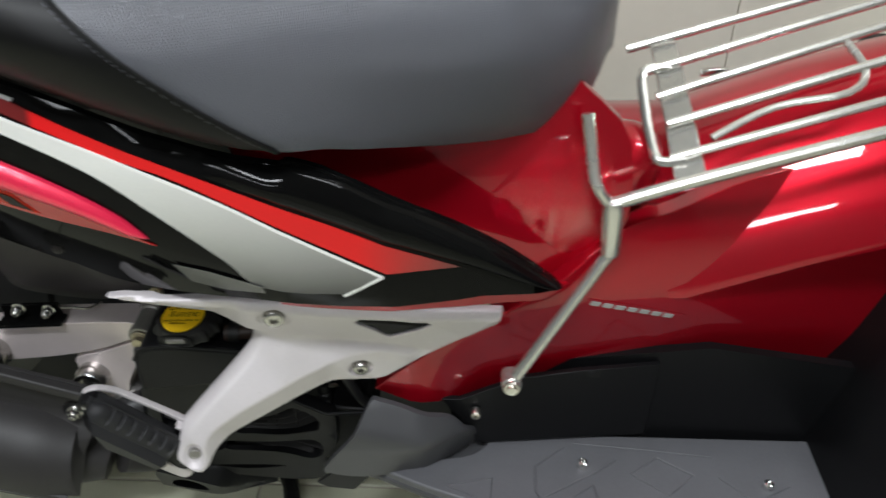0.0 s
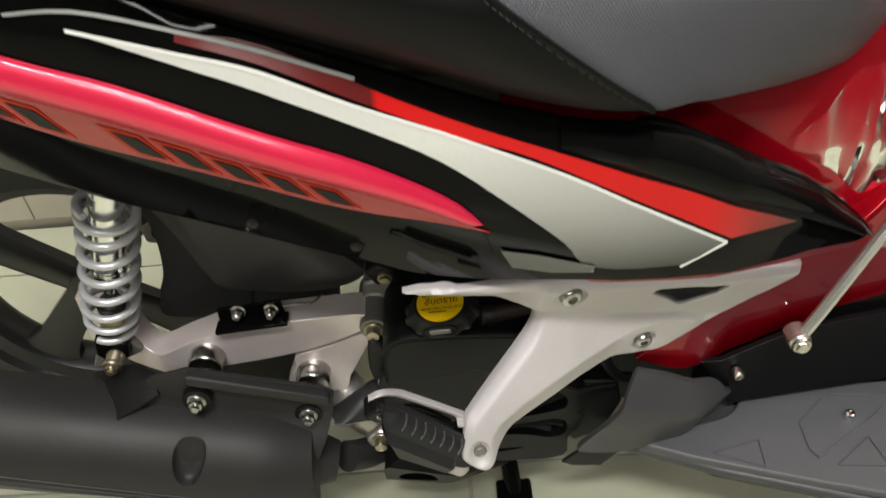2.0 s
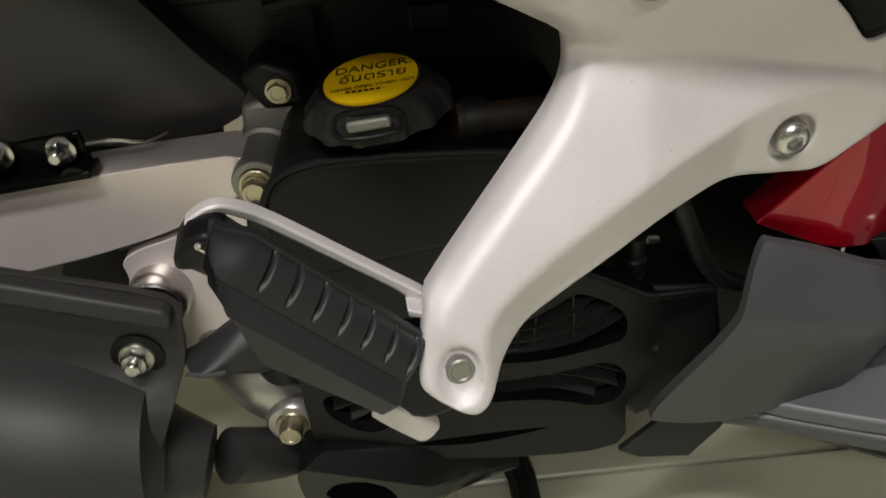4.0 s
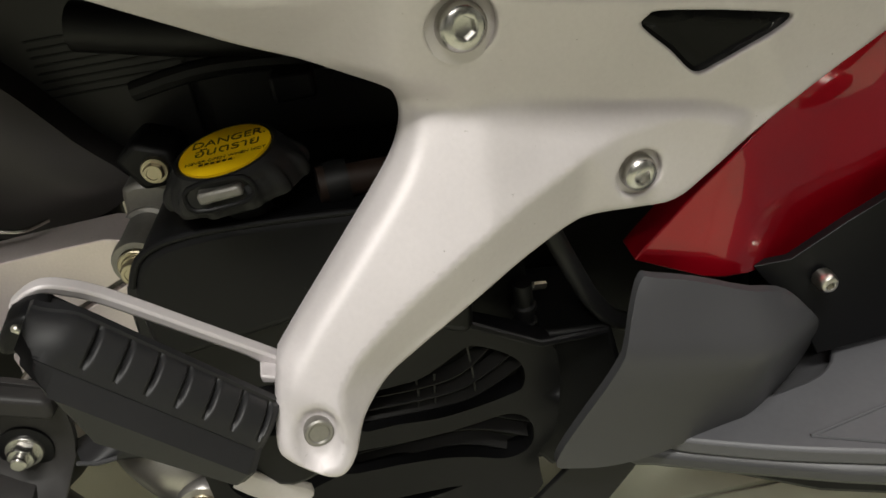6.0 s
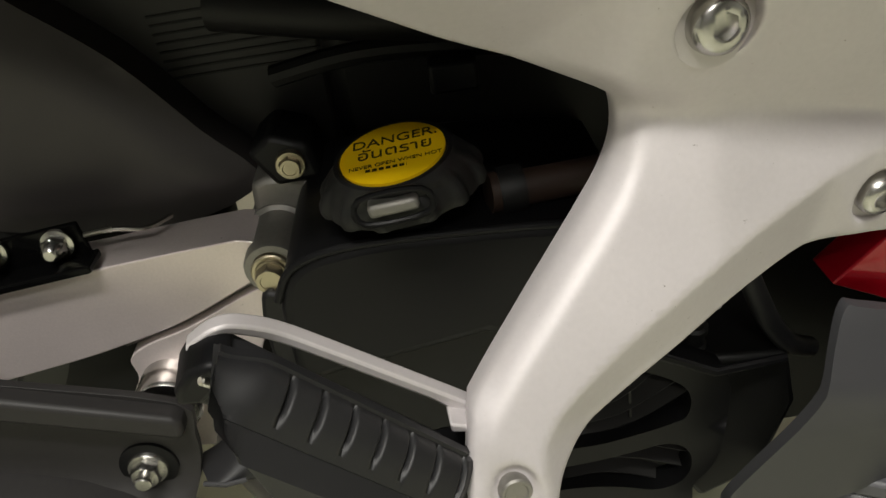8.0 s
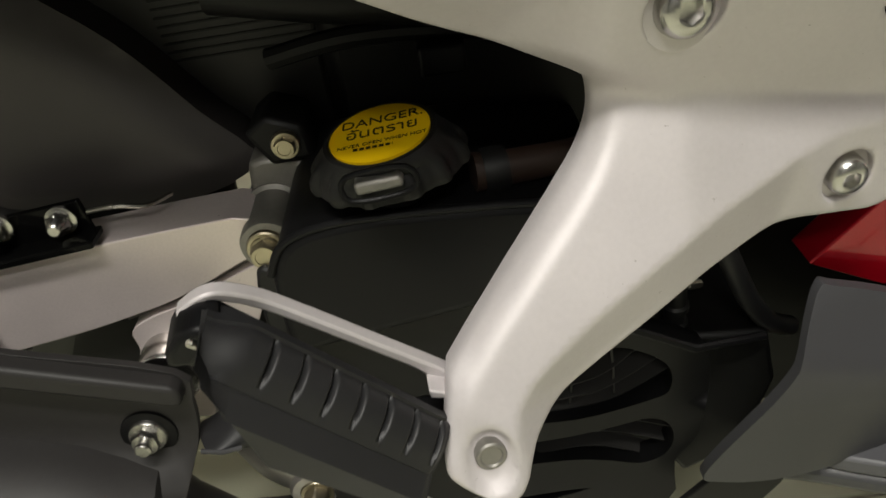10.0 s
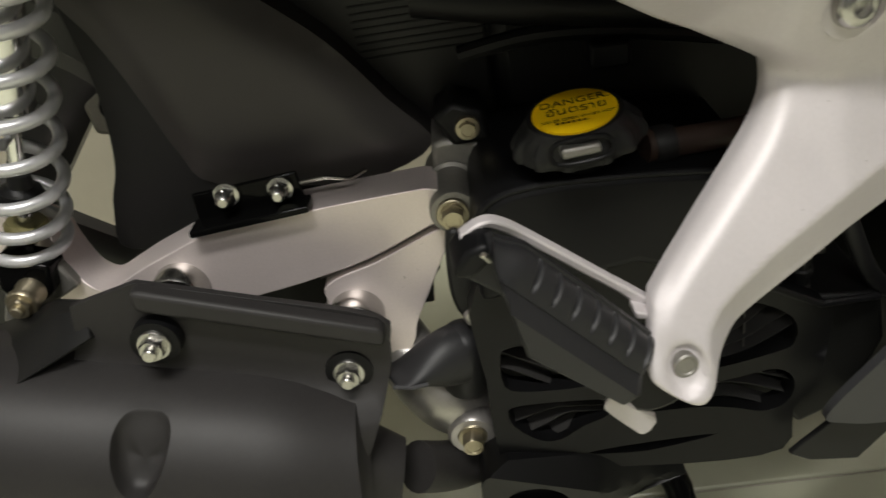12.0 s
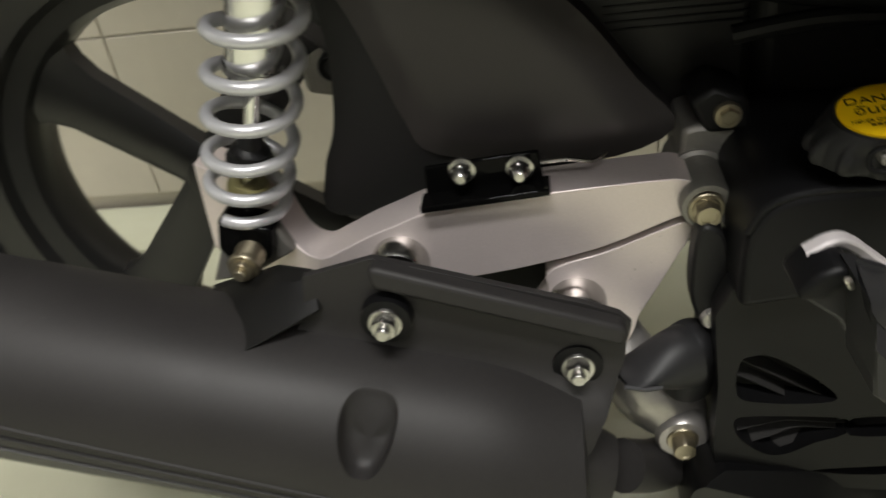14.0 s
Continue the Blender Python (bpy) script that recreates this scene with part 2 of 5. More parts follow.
def skin(outline, yf, off=0.0, thick=0.004, step=0.012, holes=(), lines=(), extra=()):
    """A sheet over the x-z outline that lies on y = yf(x, z) - off, thick metres deep."""
    from mathutils.geometry import delaunay_2d_cdt
    rings = [[Vector((q[0], q[1])) for q in r] for r in (outline, *holes)]
    verts, edges = [], []
    for r in rings:
        k = len(verts)
        verts += r
        edges += [(k + i, k + (i + 1) % len(r)) for i in range(len(r))]
    for r in lines:
        dense = spline(r, 8)
        k = len(verts)
        verts += dense
        edges += [(k + i, k + i + 1) for i in range(len(dense) - 1)]
    verts += [Vector(q) for q in extra]
    fixed = np.array([(q[0], q[1]) for q in verts])
    xs, zs = [q[0] for q in rings[0]], [q[1] for q in rings[0]]
    x = min(xs) + step * 0.5
    while x < max(xs):
        z = min(zs) + step * 0.5
        while z < max(zs):
            if inside((x, z), rings[0]) and not any(inside((x, z), h) for h in rings[1:]):
                if np.hypot(fixed[:, 0] - x, fixed[:, 1] - z).min() > step * 0.5:
                    verts.append(Vector((x, z)))
            z += step
        x += step
    vs, _, fs, *_ = delaunay_2d_cdt(verts, edges, [], 0, 1e-6)
    bm = bmesh.new()
    front = [bm.verts.new((v[0], yf(v[0], v[1]) - off, v[1])) for v in vs]
    for f in fs:
        c = sum((vs[i] for i in f), Vector((0, 0))) / len(f)
        if inside(c, rings[0]) and not any(inside(c, h) for h in rings[1:]):
            bm.faces.new([front[i] for i in f])
    for v in [v for v in bm.verts if not v.link_faces]:
        bm.verts.remove(v)
    if thick:
        made = bmesh.ops.extrude_face_region(bm, geom=list(bm.faces))
        for v in made["geom"]:
            if isinstance(v, bmesh.types.BMVert):
                v.co.y += thick
    return bm


def ease(t):
    t = max(0, min(1, t))
    return t * t * (3 - 2 * t)


def level(y):
    return lambda x, z: y


def tube(pts, r, seg=10, close=False, cap=True, bm=None):
    """A round bar along pts; r may be a list."""
    bm = bm or bmesh.new()
    p = [Vector(q) for q in pts]
    rs = r if isinstance(r, (list, tuple)) else [r] * len(p)
    up, rings = None, []
    for i, q in enumerate(p):
        d = (p[(i + 1) % len(p)] - p[i - 1]) if close else p[min(i + 1, len(p) - 1)] - p[max(i - 1, 0)]
        d.normalize()
        if up is None:
            up = d.orthogonal().normalized()
        up = (up - d * up.dot(d)).normalized()
        side = d.cross(up)
        rings.append([bm.verts.new(q + rs[i] * (math.cos(a) * up + math.sin(a) * side)) for a in (2 * math.pi * k / seg for k in range(seg))])
    n = len(rings)
    for i in range(n if close else n - 1):
        a, b = rings[i], rings[(i + 1) % n]
        for k in range(seg):
            bm.faces.new((a[k], a[(k + 1) % seg], b[(k + 1) % seg], b[k]))
    if cap and not close:
        bm.faces.new(rings[0][::-1])
        bm.faces.new(rings[-1])
    return bm


def turned(profile, place, axis, seg=24, bm=None, sides=None, spin=0.0):
    """A body turned about the axis through place: profile rows are (radius, height). sides: rows that are six-sided."""
    bm = bm or bmesh.new()
    q = Vector(axis).to_track_quat("Z", "X")
    rings = []
    for i, (r, h) in enumerate(profile):
        ring = []
        for k in range(seg):
            a = 2 * math.pi * k / seg
            rr = r
            if sides and i in sides:
                rr = r * math.cos(math.pi / 6) / math.cos((a + spin) % (math.pi / 3) - math.pi / 6)
            ring.append(bm.verts.new(Vector(place) + q @ Vector((rr * math.cos(a), rr * math.sin(a), h))))
        rings.append(ring)
    for a, b in zip(rings, rings[1:]):
        for k in range(seg):
            bm.faces.new((a[k], a[(k + 1) % seg], b[(k + 1) % seg], b[k]))
    bm.faces.new(rings[0][::-1])
    bm.faces.new(rings[-1])
    return bm


OUT = (0, -1, 0)


def hex_bolt(place, axis=OUT, r=0.0075, length=0.006, flange=1.35, stud=0.0, spin=0.3):
    """A flanged six-sided head; stud adds a threaded end."""
    rows = [(r * flange, -0.002), (r * flange, 0.001), (r * flange * 0.93, 0.002), (r, 0.0021), (r, length), (r * 0.86, length + 0.0009)]
    if stud:
        rows += [(r * 0.55, length + 0.001), (r * 0.55, length + stud - 0.0006), (r * 0.45, length + stud)]
    else:
        rows += [(r * 0.62, length + 0.0009), (r * 0.58, length + 0.0004)]
    return turned(rows, place, axis, 24, sides={3, 4}, spin=spin)


def cap_bolt(place, axis=OUT, r=0.0085):
    """A rounded head with a six-sided socket."""
    rows = [(r, -0.004), (r, 0.001), (r * 0.93, 0.0035), (r * 0.75, 0.005), (r * 0.5, 0.0055), (r * 0.46, 0.0052), (r * 0.40, 0.002), (r * 0.2, 0.0018)]
    return turned(rows, place, axis, 24, sides={5, 6})


def box(lo, hi):
    bm = bmesh.new()
    bmesh.ops.create_cube(bm, size=1)
    for v in bm.verts:
        v.co = [lo[i] + (v.co[i] + 0.5) * (hi[i] - lo[i]) for i in range(3)]
    return bm


def prism(poly, lo, hi, axis=1):
    """A flat polygon pushed from lo to hi along one axis."""
    bm = bmesh.new()
    def at(q, h):
        c = list(q)
        c.insert(axis, h)
        return c
    a = [bm.verts.new(at(q, lo)) for q in poly]
    b = [bm.verts.new(at(q, hi)) for q in poly]
    bm.faces.new(a)
    bm.faces.new(b[::-1])
    for i in range(len(a)):
        j = (i + 1) % len(a)
        bm.faces.new((a[i], a[j], b[j], b[i]))
    return bm


def sheet(rows):
    """A surface through rows of points."""
    bm = bmesh.new()
    g = [[bm.verts.new(q) for q in r] for r in rows]
    for a, b in zip(g, g[1:]):
        for i in range(len(a) - 1):
            bm.faces.new((a[i], a[i + 1], b[i + 1], b[i]))
    return bm


def thicken(bm, move):
    made = bmesh.ops.extrude_face_region(bm, geom=list(bm.faces))
    for v in made["geom"]:
        if isinstance(v, bmesh.types.BMVert):
            v.co += Vector(move)
    return bm


def table(rows):
    """Straight interpolation in a table of (place, value)."""
    xs, ys = [r[0] for r in rows], [r[1] for r in rows]
    return lambda x: float(np.interp(x, xs, ys))


def structure(name, bm, mat, label, category, bevel=0.0):
    return tagged(finish(bm, name, mat, bevel=bevel), label, category, kind="structure")


# ---- room ----
X0, X1, Y0, H = -3.015, 2.985, -2.915, 3.0
floor = structure("floor", box((X0, Y0, FLOOR - 0.1), (X1, WALL, FLOOR - 0.003)), GROUT, "pale floor of large glazed square tiles", "floor")
wall_back = structure("wall_back", box((X0, WALL + 0.006, FLOOR - 0.1), (X1, WALL + 0.15, H)), GROUT_WALL, "wall of large beige glazed tiles", "wall")
# Unseen room shell, added to close the space; greys kept low against bounced light.
structure("wall_front", box((X0, Y0 - 0.1, FLOOR - 0.1), (X1, Y0, H)), DIM, "unseen plain dark grey wall closing the room", "wall")
structure("wall_left", box((X0 - 0.1, Y0 - 0.1, FLOOR - 0.1), (X0, WALL + 0.15, H)), PLASTER, "unseen plain grey side wall closing the room", "wall")
structure("wall_right", box((X1, Y0 - 0.1, FLOOR - 0.1), (X1 + 0.1, WALL + 0.15, H)), PLASTER, "unseen plain grey side wall closing the room", "wall")
structure("ceiling", box((X0 - 0.1, Y0 - 0.1, H), (X1 + 0.1, WALL + 0.15, H + 0.1)), PLASTER, "unseen plain grey ceiling carrying the assumed strip lamps", "ceiling")

# ---- scooter ----
scooter = new("scooter")
scooter.location = (-0.2, MID, FLOOR)
tagged(scooter, "red, black and silver motor scooter parked on tiled floor", "scooter")

side_out = table([(-0.9, 0.63), (-0.75, 0.58), (-0.6, 0.55), (-0.45, 0.53), (-0.3, 0.521), (-0.193, 0.522), (-0.1, 0.53), (-0.032, 0.543), (0.03, 0.568), (0.116, 0.607), (0.2, 0.65)])


panel_top = [(-0.86, 0.92), (-0.6, 0.83), (-0.431, 0.773), (-0.350, 0.745), (-0.263, 0.710), (-0.166, 0.669), (-0.109, 0.652), (-0.095, 0.652), (-0.063, 0.637), (-0.009, 0.602), (0.047, 0.561), (0.097, 0.513), (0.116, 0.489)]
panel_rim = table(panel_top)


def side_y(x, z):
    """The rear side panel's outer face, rolled in along its top edge."""
    d = z - (0.552 - 0.45 * (x + 0.032))
    roll = 38 * max(0, z - panel_rim(x) + 0.013) ** 2
    if d >= 0:
        return side_out(x) + 2.0 * d * d + roll
    d = -d
    return side_out(x) + (3.5 * d * d if d < 0.065 else 3.5 * 0.065 ** 2 + 0.455 * (d - 0.065))


panel_low = [(0.045, 0.511), (-0.103, 0.527), (-0.182, 0.527), (-0.244, 0.531), (-0.284, 0.552), (-0.341, 0.577), (-0.400, 0.589), (-0.458, 0.611), (-0.6, 0.665), (-0.86, 0.79)]
side_panel = part("side_panel", skin(spline(panel_top, 4) + spline(panel_low, 4), side_y, 0, 0.006, 0.016), GLOSS_BLACK, scooter, "glossy black side panel with striped decals", bevel=0.002)


def decal(name, top, low, mat, off, label, thick=0.0006):
    return part(name, skin(spline(top, 4) + spline(low, 4), side_y, off, thick, 0.012), mat, side_panel, label)


silver_top = [(-0.033, 0.555), (-0.130, 0.621), (-0.201, 0.661), (-0.265, 0.691), (-0.312, 0.715), (-0.353, 0.728), (-0.405, 0.744)]
silver_low = [(-0.396, 0.740), (-0.355, 0.722), (-0.314, 0.704), (-0.266, 0.679), (-0.221, 0.652), (-0.184, 0.619), (-0.146, 0.578), (-0.124, 0.548), (-0.061, 0.540)]
decal("silver_stripe", silver_top, silver_low, DECAL_SILVER, 0.0008, "silver stripe fading to grey")
red_top = [(0.025, 0.548), (-0.050, 0.594), (-0.092, 0.617), (-0.166, 0.654), (-0.233, 0.687), (-0.307, 0.726), (-0.351, 0.738)]
red_low = [(-0.352, 0.734), (-0.309, 0.718), (-0.264, 0.694), (-0.211, 0.667), (-0.166, 0.646), (-0.090, 0.598), (-0.030, 0.557)]
decal("red_stripe", red_top, red_low, DECAL_RED, 0.0008, "bright red tapering stripe")


def band(path, width):
    """Two edges of a narrow band along an x-z path."""
    p = [Vector(q) for q in path]
    up, low = [], []
    for i, q in enumerate(p):
        d = (p[min(i + 1, len(p) - 1)] - p[max(i - 1, 0)]).normalized()
        n = Vector((-d[1], d[0])) * width * 0.5
        up.append(q + n)
        low.append(q - n)
    return up + low[::-1]


part("white_border", skin(band(spline(silver_top, 4), 0.0020), side_y, 0.0014, 0.0006, 0.01), DECAL_WHITE, side_panel, "thin white border line")
part("white_border", skin(band([(-0.033, 0.555), (-0.063, 0.538)], 0.0024), side_y, 0.0014, 0.0006, 0.01), DECAL_WHITE, side_panel, "thin white border line")
part("pin_line", skin(band(spline([(-0.433, 0.754), (-0.399, 0.753), (-0.351, 0.739), (-0.308, 0.724), (-0.263, 0.705)], 4), 0.0016), side_y, 0.0014, 0.0006, 0.01), DECAL_GREY, side_panel, "thin grey pin line")

trim_top = [(-0.80, 0.885), (-0.6, 0.795), (-0.446, 0.733), (-0.389, 0.712), (-0.331, 0.685), (-0.269, 0.657), (-0.216, 0.623), (-0.193, 0.594)]
trim_low = [(-0.227, 0.604), (-0.274, 0.616), (-0.325, 0.635), (-0.375, 0.653), (-0.424, 0.669), (-0.470, 0.688), (-0.62, 0.745), (-0.80, 0.835)]


trim_mid = [(-0.80, 0.858), (-0.61, 0.770), (-0.455, 0.711), (-0.397, 0.688), (-0.336, 0.662), (-0.271, 0.635), (-0.237, 0.619), (-0.205, 0.600)]


trim_hi = table([(q[0], q[1]) for q in spline(trim_top, 8)])
trim_lo = table([(q[0], q[1]) for q in spline(trim_mid, 8)])

trim_rows = []
for i in range(121):
    x = -0.80 + 0.603 * i / 120
    a, b = trim_hi(x), trim_lo(x)
    high = 0.0075 * min(1, (a - b) / 0.022)
    trim_rows.append([(x, side_y(x, b + t * (a - b)) - 0.001 - high * math.sin(math.pi * (0.06 + 0.90 * t)) ** 0.75, b + t * (a - b)) for t in [k / 14 for k in range(15)]])
trim = part("trim_strip", thicken(sheet(trim_rows), (0, 0.004, 0)), TRIM_RED, scooter, "raised glossy candy red trim strip, pink sheen in its colour", 50)
letter_band = part("letter_band", skin(spline(trim_mid, 4) + spline([(-0.193, 0.593)] + trim_low, 4), side_y, 0.0012, 0.003, 0.010), TRIM_DEEP, trim, "deep red band with dark lettering")


# lettering: plain slanted bars, dark with an orange edge
def trim_band(x, t):
    a = table(trim_mid)(x)
    b = table(sorted(trim_low + [(-0.193, 0.593)]))(x)
    return b + t * (a - b)


for k in range(9):
    x = -0.270 - 0.0262 * k
    if k == 5:
        continue
    def quad(x0, x1, lean, t0, t1):
        return [(x0, trim_band(x0, t0)), (x1, trim_band(x1, t0)), (x1 - lean, trim_band(x1 - lean, t1)), (x0 - lean, trim_band(x0 - lean, t1))]
    part("letter_edge", skin(quad(x, x - 0.0215, 0.013, 0.14, 0.80), side_y, 0.0018, 0.0005, 0.005), DECAL_ORANGE, letter_band)
    part("letter_bar", skin(quad(x - 0.0035, x - 0.0175, 0.0105, 0.24, 0.70), side_y, 0.0026, 0.0005, 0.005), DECAL_DARK, letter_band)

nose_low = table([(-0.166, 0.657), (-0.092, 0.621), (-0.050, 0.598), (0.0, 0.568), (0.030, 0.549), (0.06, 0.528), (0.10, 0.500), (0.116, 0.488)])
nose_rows = []
for i in range(81):
    x = -0.150 + 0.262 * i / 80
    a, b = panel_rim(x) - 0.001, nose_low(x)
    high = 0.0065 * ease((x + 0.150) / 0.05) * min(1, (a - b) / 0.012)
    nose_rows.append([(x, side_y(x, b + t * (a - b)) - 0.0008 - high * math.sin(math.pi * (0.02 + 0.93 * t)) ** 0.8, b + t * (a - b)) for t in [k / 12 for k in range(13)]])
part("nose_trim", thicken(sheet(nose_rows), (0, 0.004, 0)), GLOSS_BLACK, side_panel, "raised glossy black upper trim", 40)
part("film_tab", skin([(-0.186, 0.573), (-0.161, 0.566), (-0.123, 0.550), (-0.123, 0.542), (-0.151, 0.542), (-0.178, 0.550)], side_y, 0.0020, 0.0004, 0.008), FILM, side_panel, "loose clear protective film tab")
part("under_strip", skin(spline([(-0.12, 0.530), (-0.02, 0.524), (0.06, 0.510), (0.122, 0.486)], 4) + spline([(0.10, 0.478), (0.05, 0.490), (-0.03, 0.503), (-0.12, 0.508)], 4), side_y, -0.010, 0.004, 0.012), RED, scooter, "thin dark red strip under the side panel")
part("tail_lip", skin(spline([(-0.86, 0.80), (-0.60, 0.672), (-0.458, 0.618), (-0.40, 0.596), (-0.30, 0.562), (-0.24, 0.538), (-0.175, 0.528)], 4) + spline([(-0.175, 0.521), (-0.24, 0.521), (-0.30, 0.540), (-0.40, 0.574), (-0.458, 0.592), (-0.60, 0.645), (-0.86, 0.775)], 4), side_y, -0.008, 0.05, 0.014), GLOSS_BLACK, scooter, "glossy black lower lip of the tail", bevel=0.003)
for x, z in ((-0.347, 0.590), (-0.281, 0.569)):
    part("trim_clip", turned([(0.0045, -0.002), (0.004, 0.002), (0.002, 0.003)], (x, side_y(x, z), z), OUT, 14), DECAL_DARK, scooter)

# ---- seat ----
seat_low = table([(-0.90, 0.955), (-0.6, 0.845), (-0.421, 0.782), (-0.317, 0.744), (-0.210, 0.704), (-0.168, 0.687), (-0.135, 0.678), (-0.100, 0.671), (-0.070, 0.664), (-0.030, 0.648), (0.010, 0.632), (0.050, 0.619), (0.090, 0.612), (0.120, 0.616), (0.140, 0.626), (0.160, 0.650)])
seat_side = table([(-0.9, 0.60), (-0.6, 0.53), (-0.4, 0.505), (-0.2, 0.497), (-0.12, 0.499), (-0.09, 0.507), (-0.05, 0.535), (0.0, 0.577), (0.05, 0.618), (0.09, 0.648), (0.12, 0.674), (0.14, 0.702), (0.152, 0.73), (0.160, 0.765)])


def seat_row(s):
    zl, ys = seat_low(s), seat_side(s)
    lean = min(1, max(0, (0.06 - s) / 0.16))
    prof = [(MID, zl + 0.02), (ys + 0.10, zl + 0.005), (ys + 0.035, zl - 0.002), (ys + 0.022, zl + 0.005), (ys + 0.010, zl + 0.030), (ys + 0.002, zl + 0.062), (ys + 0.002, zl + 0.082), (ys + 0.012, zl + 0.104), (ys + 0.040, zl + 0.130), (ys + 0.10, zl + 0.158), (MID, zl + 0.168)]
    row = [Vector((s - lean * 1.13 * max(0, min(z - zl, 0.13)), min(y, MID), z)) for y, z in prof]
    row = spline(row, 4)
    return row + [Vector((q.x, 2 * MID - q.y, q.z)) for q in row[::-1][1:]]


front_rows = [seat_row(-0.098 + 0.258 * i / 34) for i in range(35)]
rear_rows = [seat_row(-0.88 + 0.782 * i / 40) for i in range(41)]
seat = part("seat", sheet(front_rows), SEAT_GREY, scooter, "long seat with textured dark grey front cover", 60)
part("rear_cover", sheet(rear_rows), SEAT_BLACK, seat, "smooth black pillion cover", 60)
piping = [q + Vector((0, -0.0008, 0)) for q in seat_row(-0.098)[6:38]]
part("piping", tube(piping, 0.0020, 8), SEAT_BLACK, seat, "stitched seam piping")
fine = spline(piping, 8)
for k in range(2, len(fine) - 3, 5):
    a, b = fine[k] + Vector((-0.0036, -0.0010, 0)), fine[k + 3] + Vector((-0.0036, -0.0010, 0))
    if 0.0012 < (b - a).length < 0.02:
        part("stitch", tube([a, b], 0.00035, 6), SEAT_GREY, seat)

# ---- red body, rack ----
def red_y(x, z):
    crease = 0.462 - 0.33 * (x - 0.15)
    return 0.622 + 0.20 * max(0, x - 0.06) + 2.2 * max(0, z - 0.44) ** 2 + 0.18 * max(0, crease - z) * ease((x + 0.02) / 0.08)


part("body_panel", skin(spline([(-0.056, 0.346), (-0.042, 0.360), (-0.020, 0.381), (0.005, 0.399), (0.033, 0.420), (0.063, 0.440), (0.116, 0.477), (0.168, 0.520), (0.217, 0.533), (0.291, 0.555), (0.404, 0.567), (0.5, 0.57)], 4) + spline([(0.5, 0.31), (0.439, 0.320), (0.381, 0.339), (0.281, 0.357), (0.135, 0.342), (0.086, 0.334), (0.039, 0.313), (-0.02, 0.328)], 4), red_y, 0, 0.02, 0.02), RED, scooter, "glossy metallic red body side", bevel=0.003)
part("waist_panel", skin(spline([(-0.16, 0.56), (-0.15, 0.69), (-0.003, 0.69), (0.08, 0.69), (0.125, 0.65), (0.17, 0.60), (0.168, 0.50), (0.118, 0.46), (0.0, 0.46)], 3, True), lambda x, z: 0.645 + 0.25 * max(0, z - 0.55) + 0.1 * max(0, x), 0, 0.01, 0.03), RED, scooter, "glossy dark red waist panel under the seat")
random.seed(5)
folds = [(Vector((math.cos(a), math.sin(a))), random.uniform(0.0, 0.12), random.uniform(0.006, 0.014), random.uniform(0.0010, 0.0028)) for a in [random.uniform(-0.9, 0.2) for _ in range(9)]]


def film_y(x, z):
    """Clinging film, raised in narrow folds."""
    p = Vector((x - 0.045, z - 0.53))
    return 0.6405 + 0.25 * max(0, z - 0.55) + 0.1 * max(0, x) - sum(h * max(0, 1 - abs((p.dot(d) - c) / w)) for d, c, w, h in folds)


film = part("loose_film", skin(spline([(0.050, 0.553), (0.072, 0.580), (0.094, 0.606), (0.125, 0.612), (0.150, 0.596), (0.160, 0.545), (0.150, 0.515), (0.118, 0.500), (0.085, 0.530)], 3, True), film_y, 0, 0, 0.003), CLEAR, scooter, "clear wrinkled protective film on the red panel", 18)
film.visible_shadow = False
part("tunnel_cover", skin([(0.02, 0.20), (0.02, 0.33), (0.14, 0.36), (0.28, 0.38), (0.5, 0.34), (0.5, 0.20)], lambda x, z: 0.657 + 0.1 * max(0, x - 0.42), 0, 0.01, 0.03), PLASTIC, scooter, "black plastic floor tunnel")

part("tunnel_top", thicken(sheet([[(x, y, z0 + (0.06 - 0.9 * (y - 0.80) ** 2 * 6) * 1.0 - 0.06) for y in (0.655, 0.68, 0.71, 0.74, 0.77, 0.80, 0.84, 0.88)] for x, z0 in ((0.10, 0.55), (0.16, 0.567), (0.24, 0.570), (0.34, 0.612), (0.42, 0.639), (0.52, 0.665))]), (0, 0, -0.01)), RED, scooter, "glossy red tunnel top under the rack", 60)
part("filler_dome", turned([(0.034, -0.03), (0.033, 0.006), (0.029, 0.016), (0.02, 0.023), (0.008, 0.026)], (0.172, 0.705, 0.572), (0, -0.35, 1), 32), RED, scooter, "rounded red filler cover")
rack = part("rack", tube(spline([(0.153, 0.639, 0.562), (0.218, 0.646, 0.582), (0.370, 0.658, 0.626), (0.48, 0.67, 0.655)], 4), 0.006), RACK, scooter, "silver tube luggage rack over the floor tunnel")
for a, b in (((0.203, 0.669, 0.590), (0.47, 0.695, 0.668)), ((0.203, 0.700, 0.606), (0.47, 0.73, 0.688)), ((0.198, 0.729, 0.618), (0.47, 0.765, 0.703)), ((0.190, 0.757, 0.629), (0.47, 0.79, 0.713)), ((0.176, 0.784, 0.639), (0.46, 0.81, 0.72))):
    part("rail", tube([a, b], 0.0043), RACK, rack)
part("cross_plate", thicken(sheet([[(0.206, 0.646, 0.576), (0.232, 0.647, 0.582)], [(0.203, 0.715, 0.608), (0.227, 0.715, 0.614)], [(0.199, 0.786, 0.641), (0.221, 0.786, 0.647)]]), (0, 0.002, -0.003)), RACK, rack, bevel=0.001)
part("end_loop", tube(spline([(0.212, 0.757, 0.634), (0.189, 0.757, 0.629), (0.187, 0.72, 0.610), (0.190, 0.680, 0.592), (0.196, 0.669, 0.587), (0.215, 0.668, 0.590)], 4), 0.0045), RACK, rack)
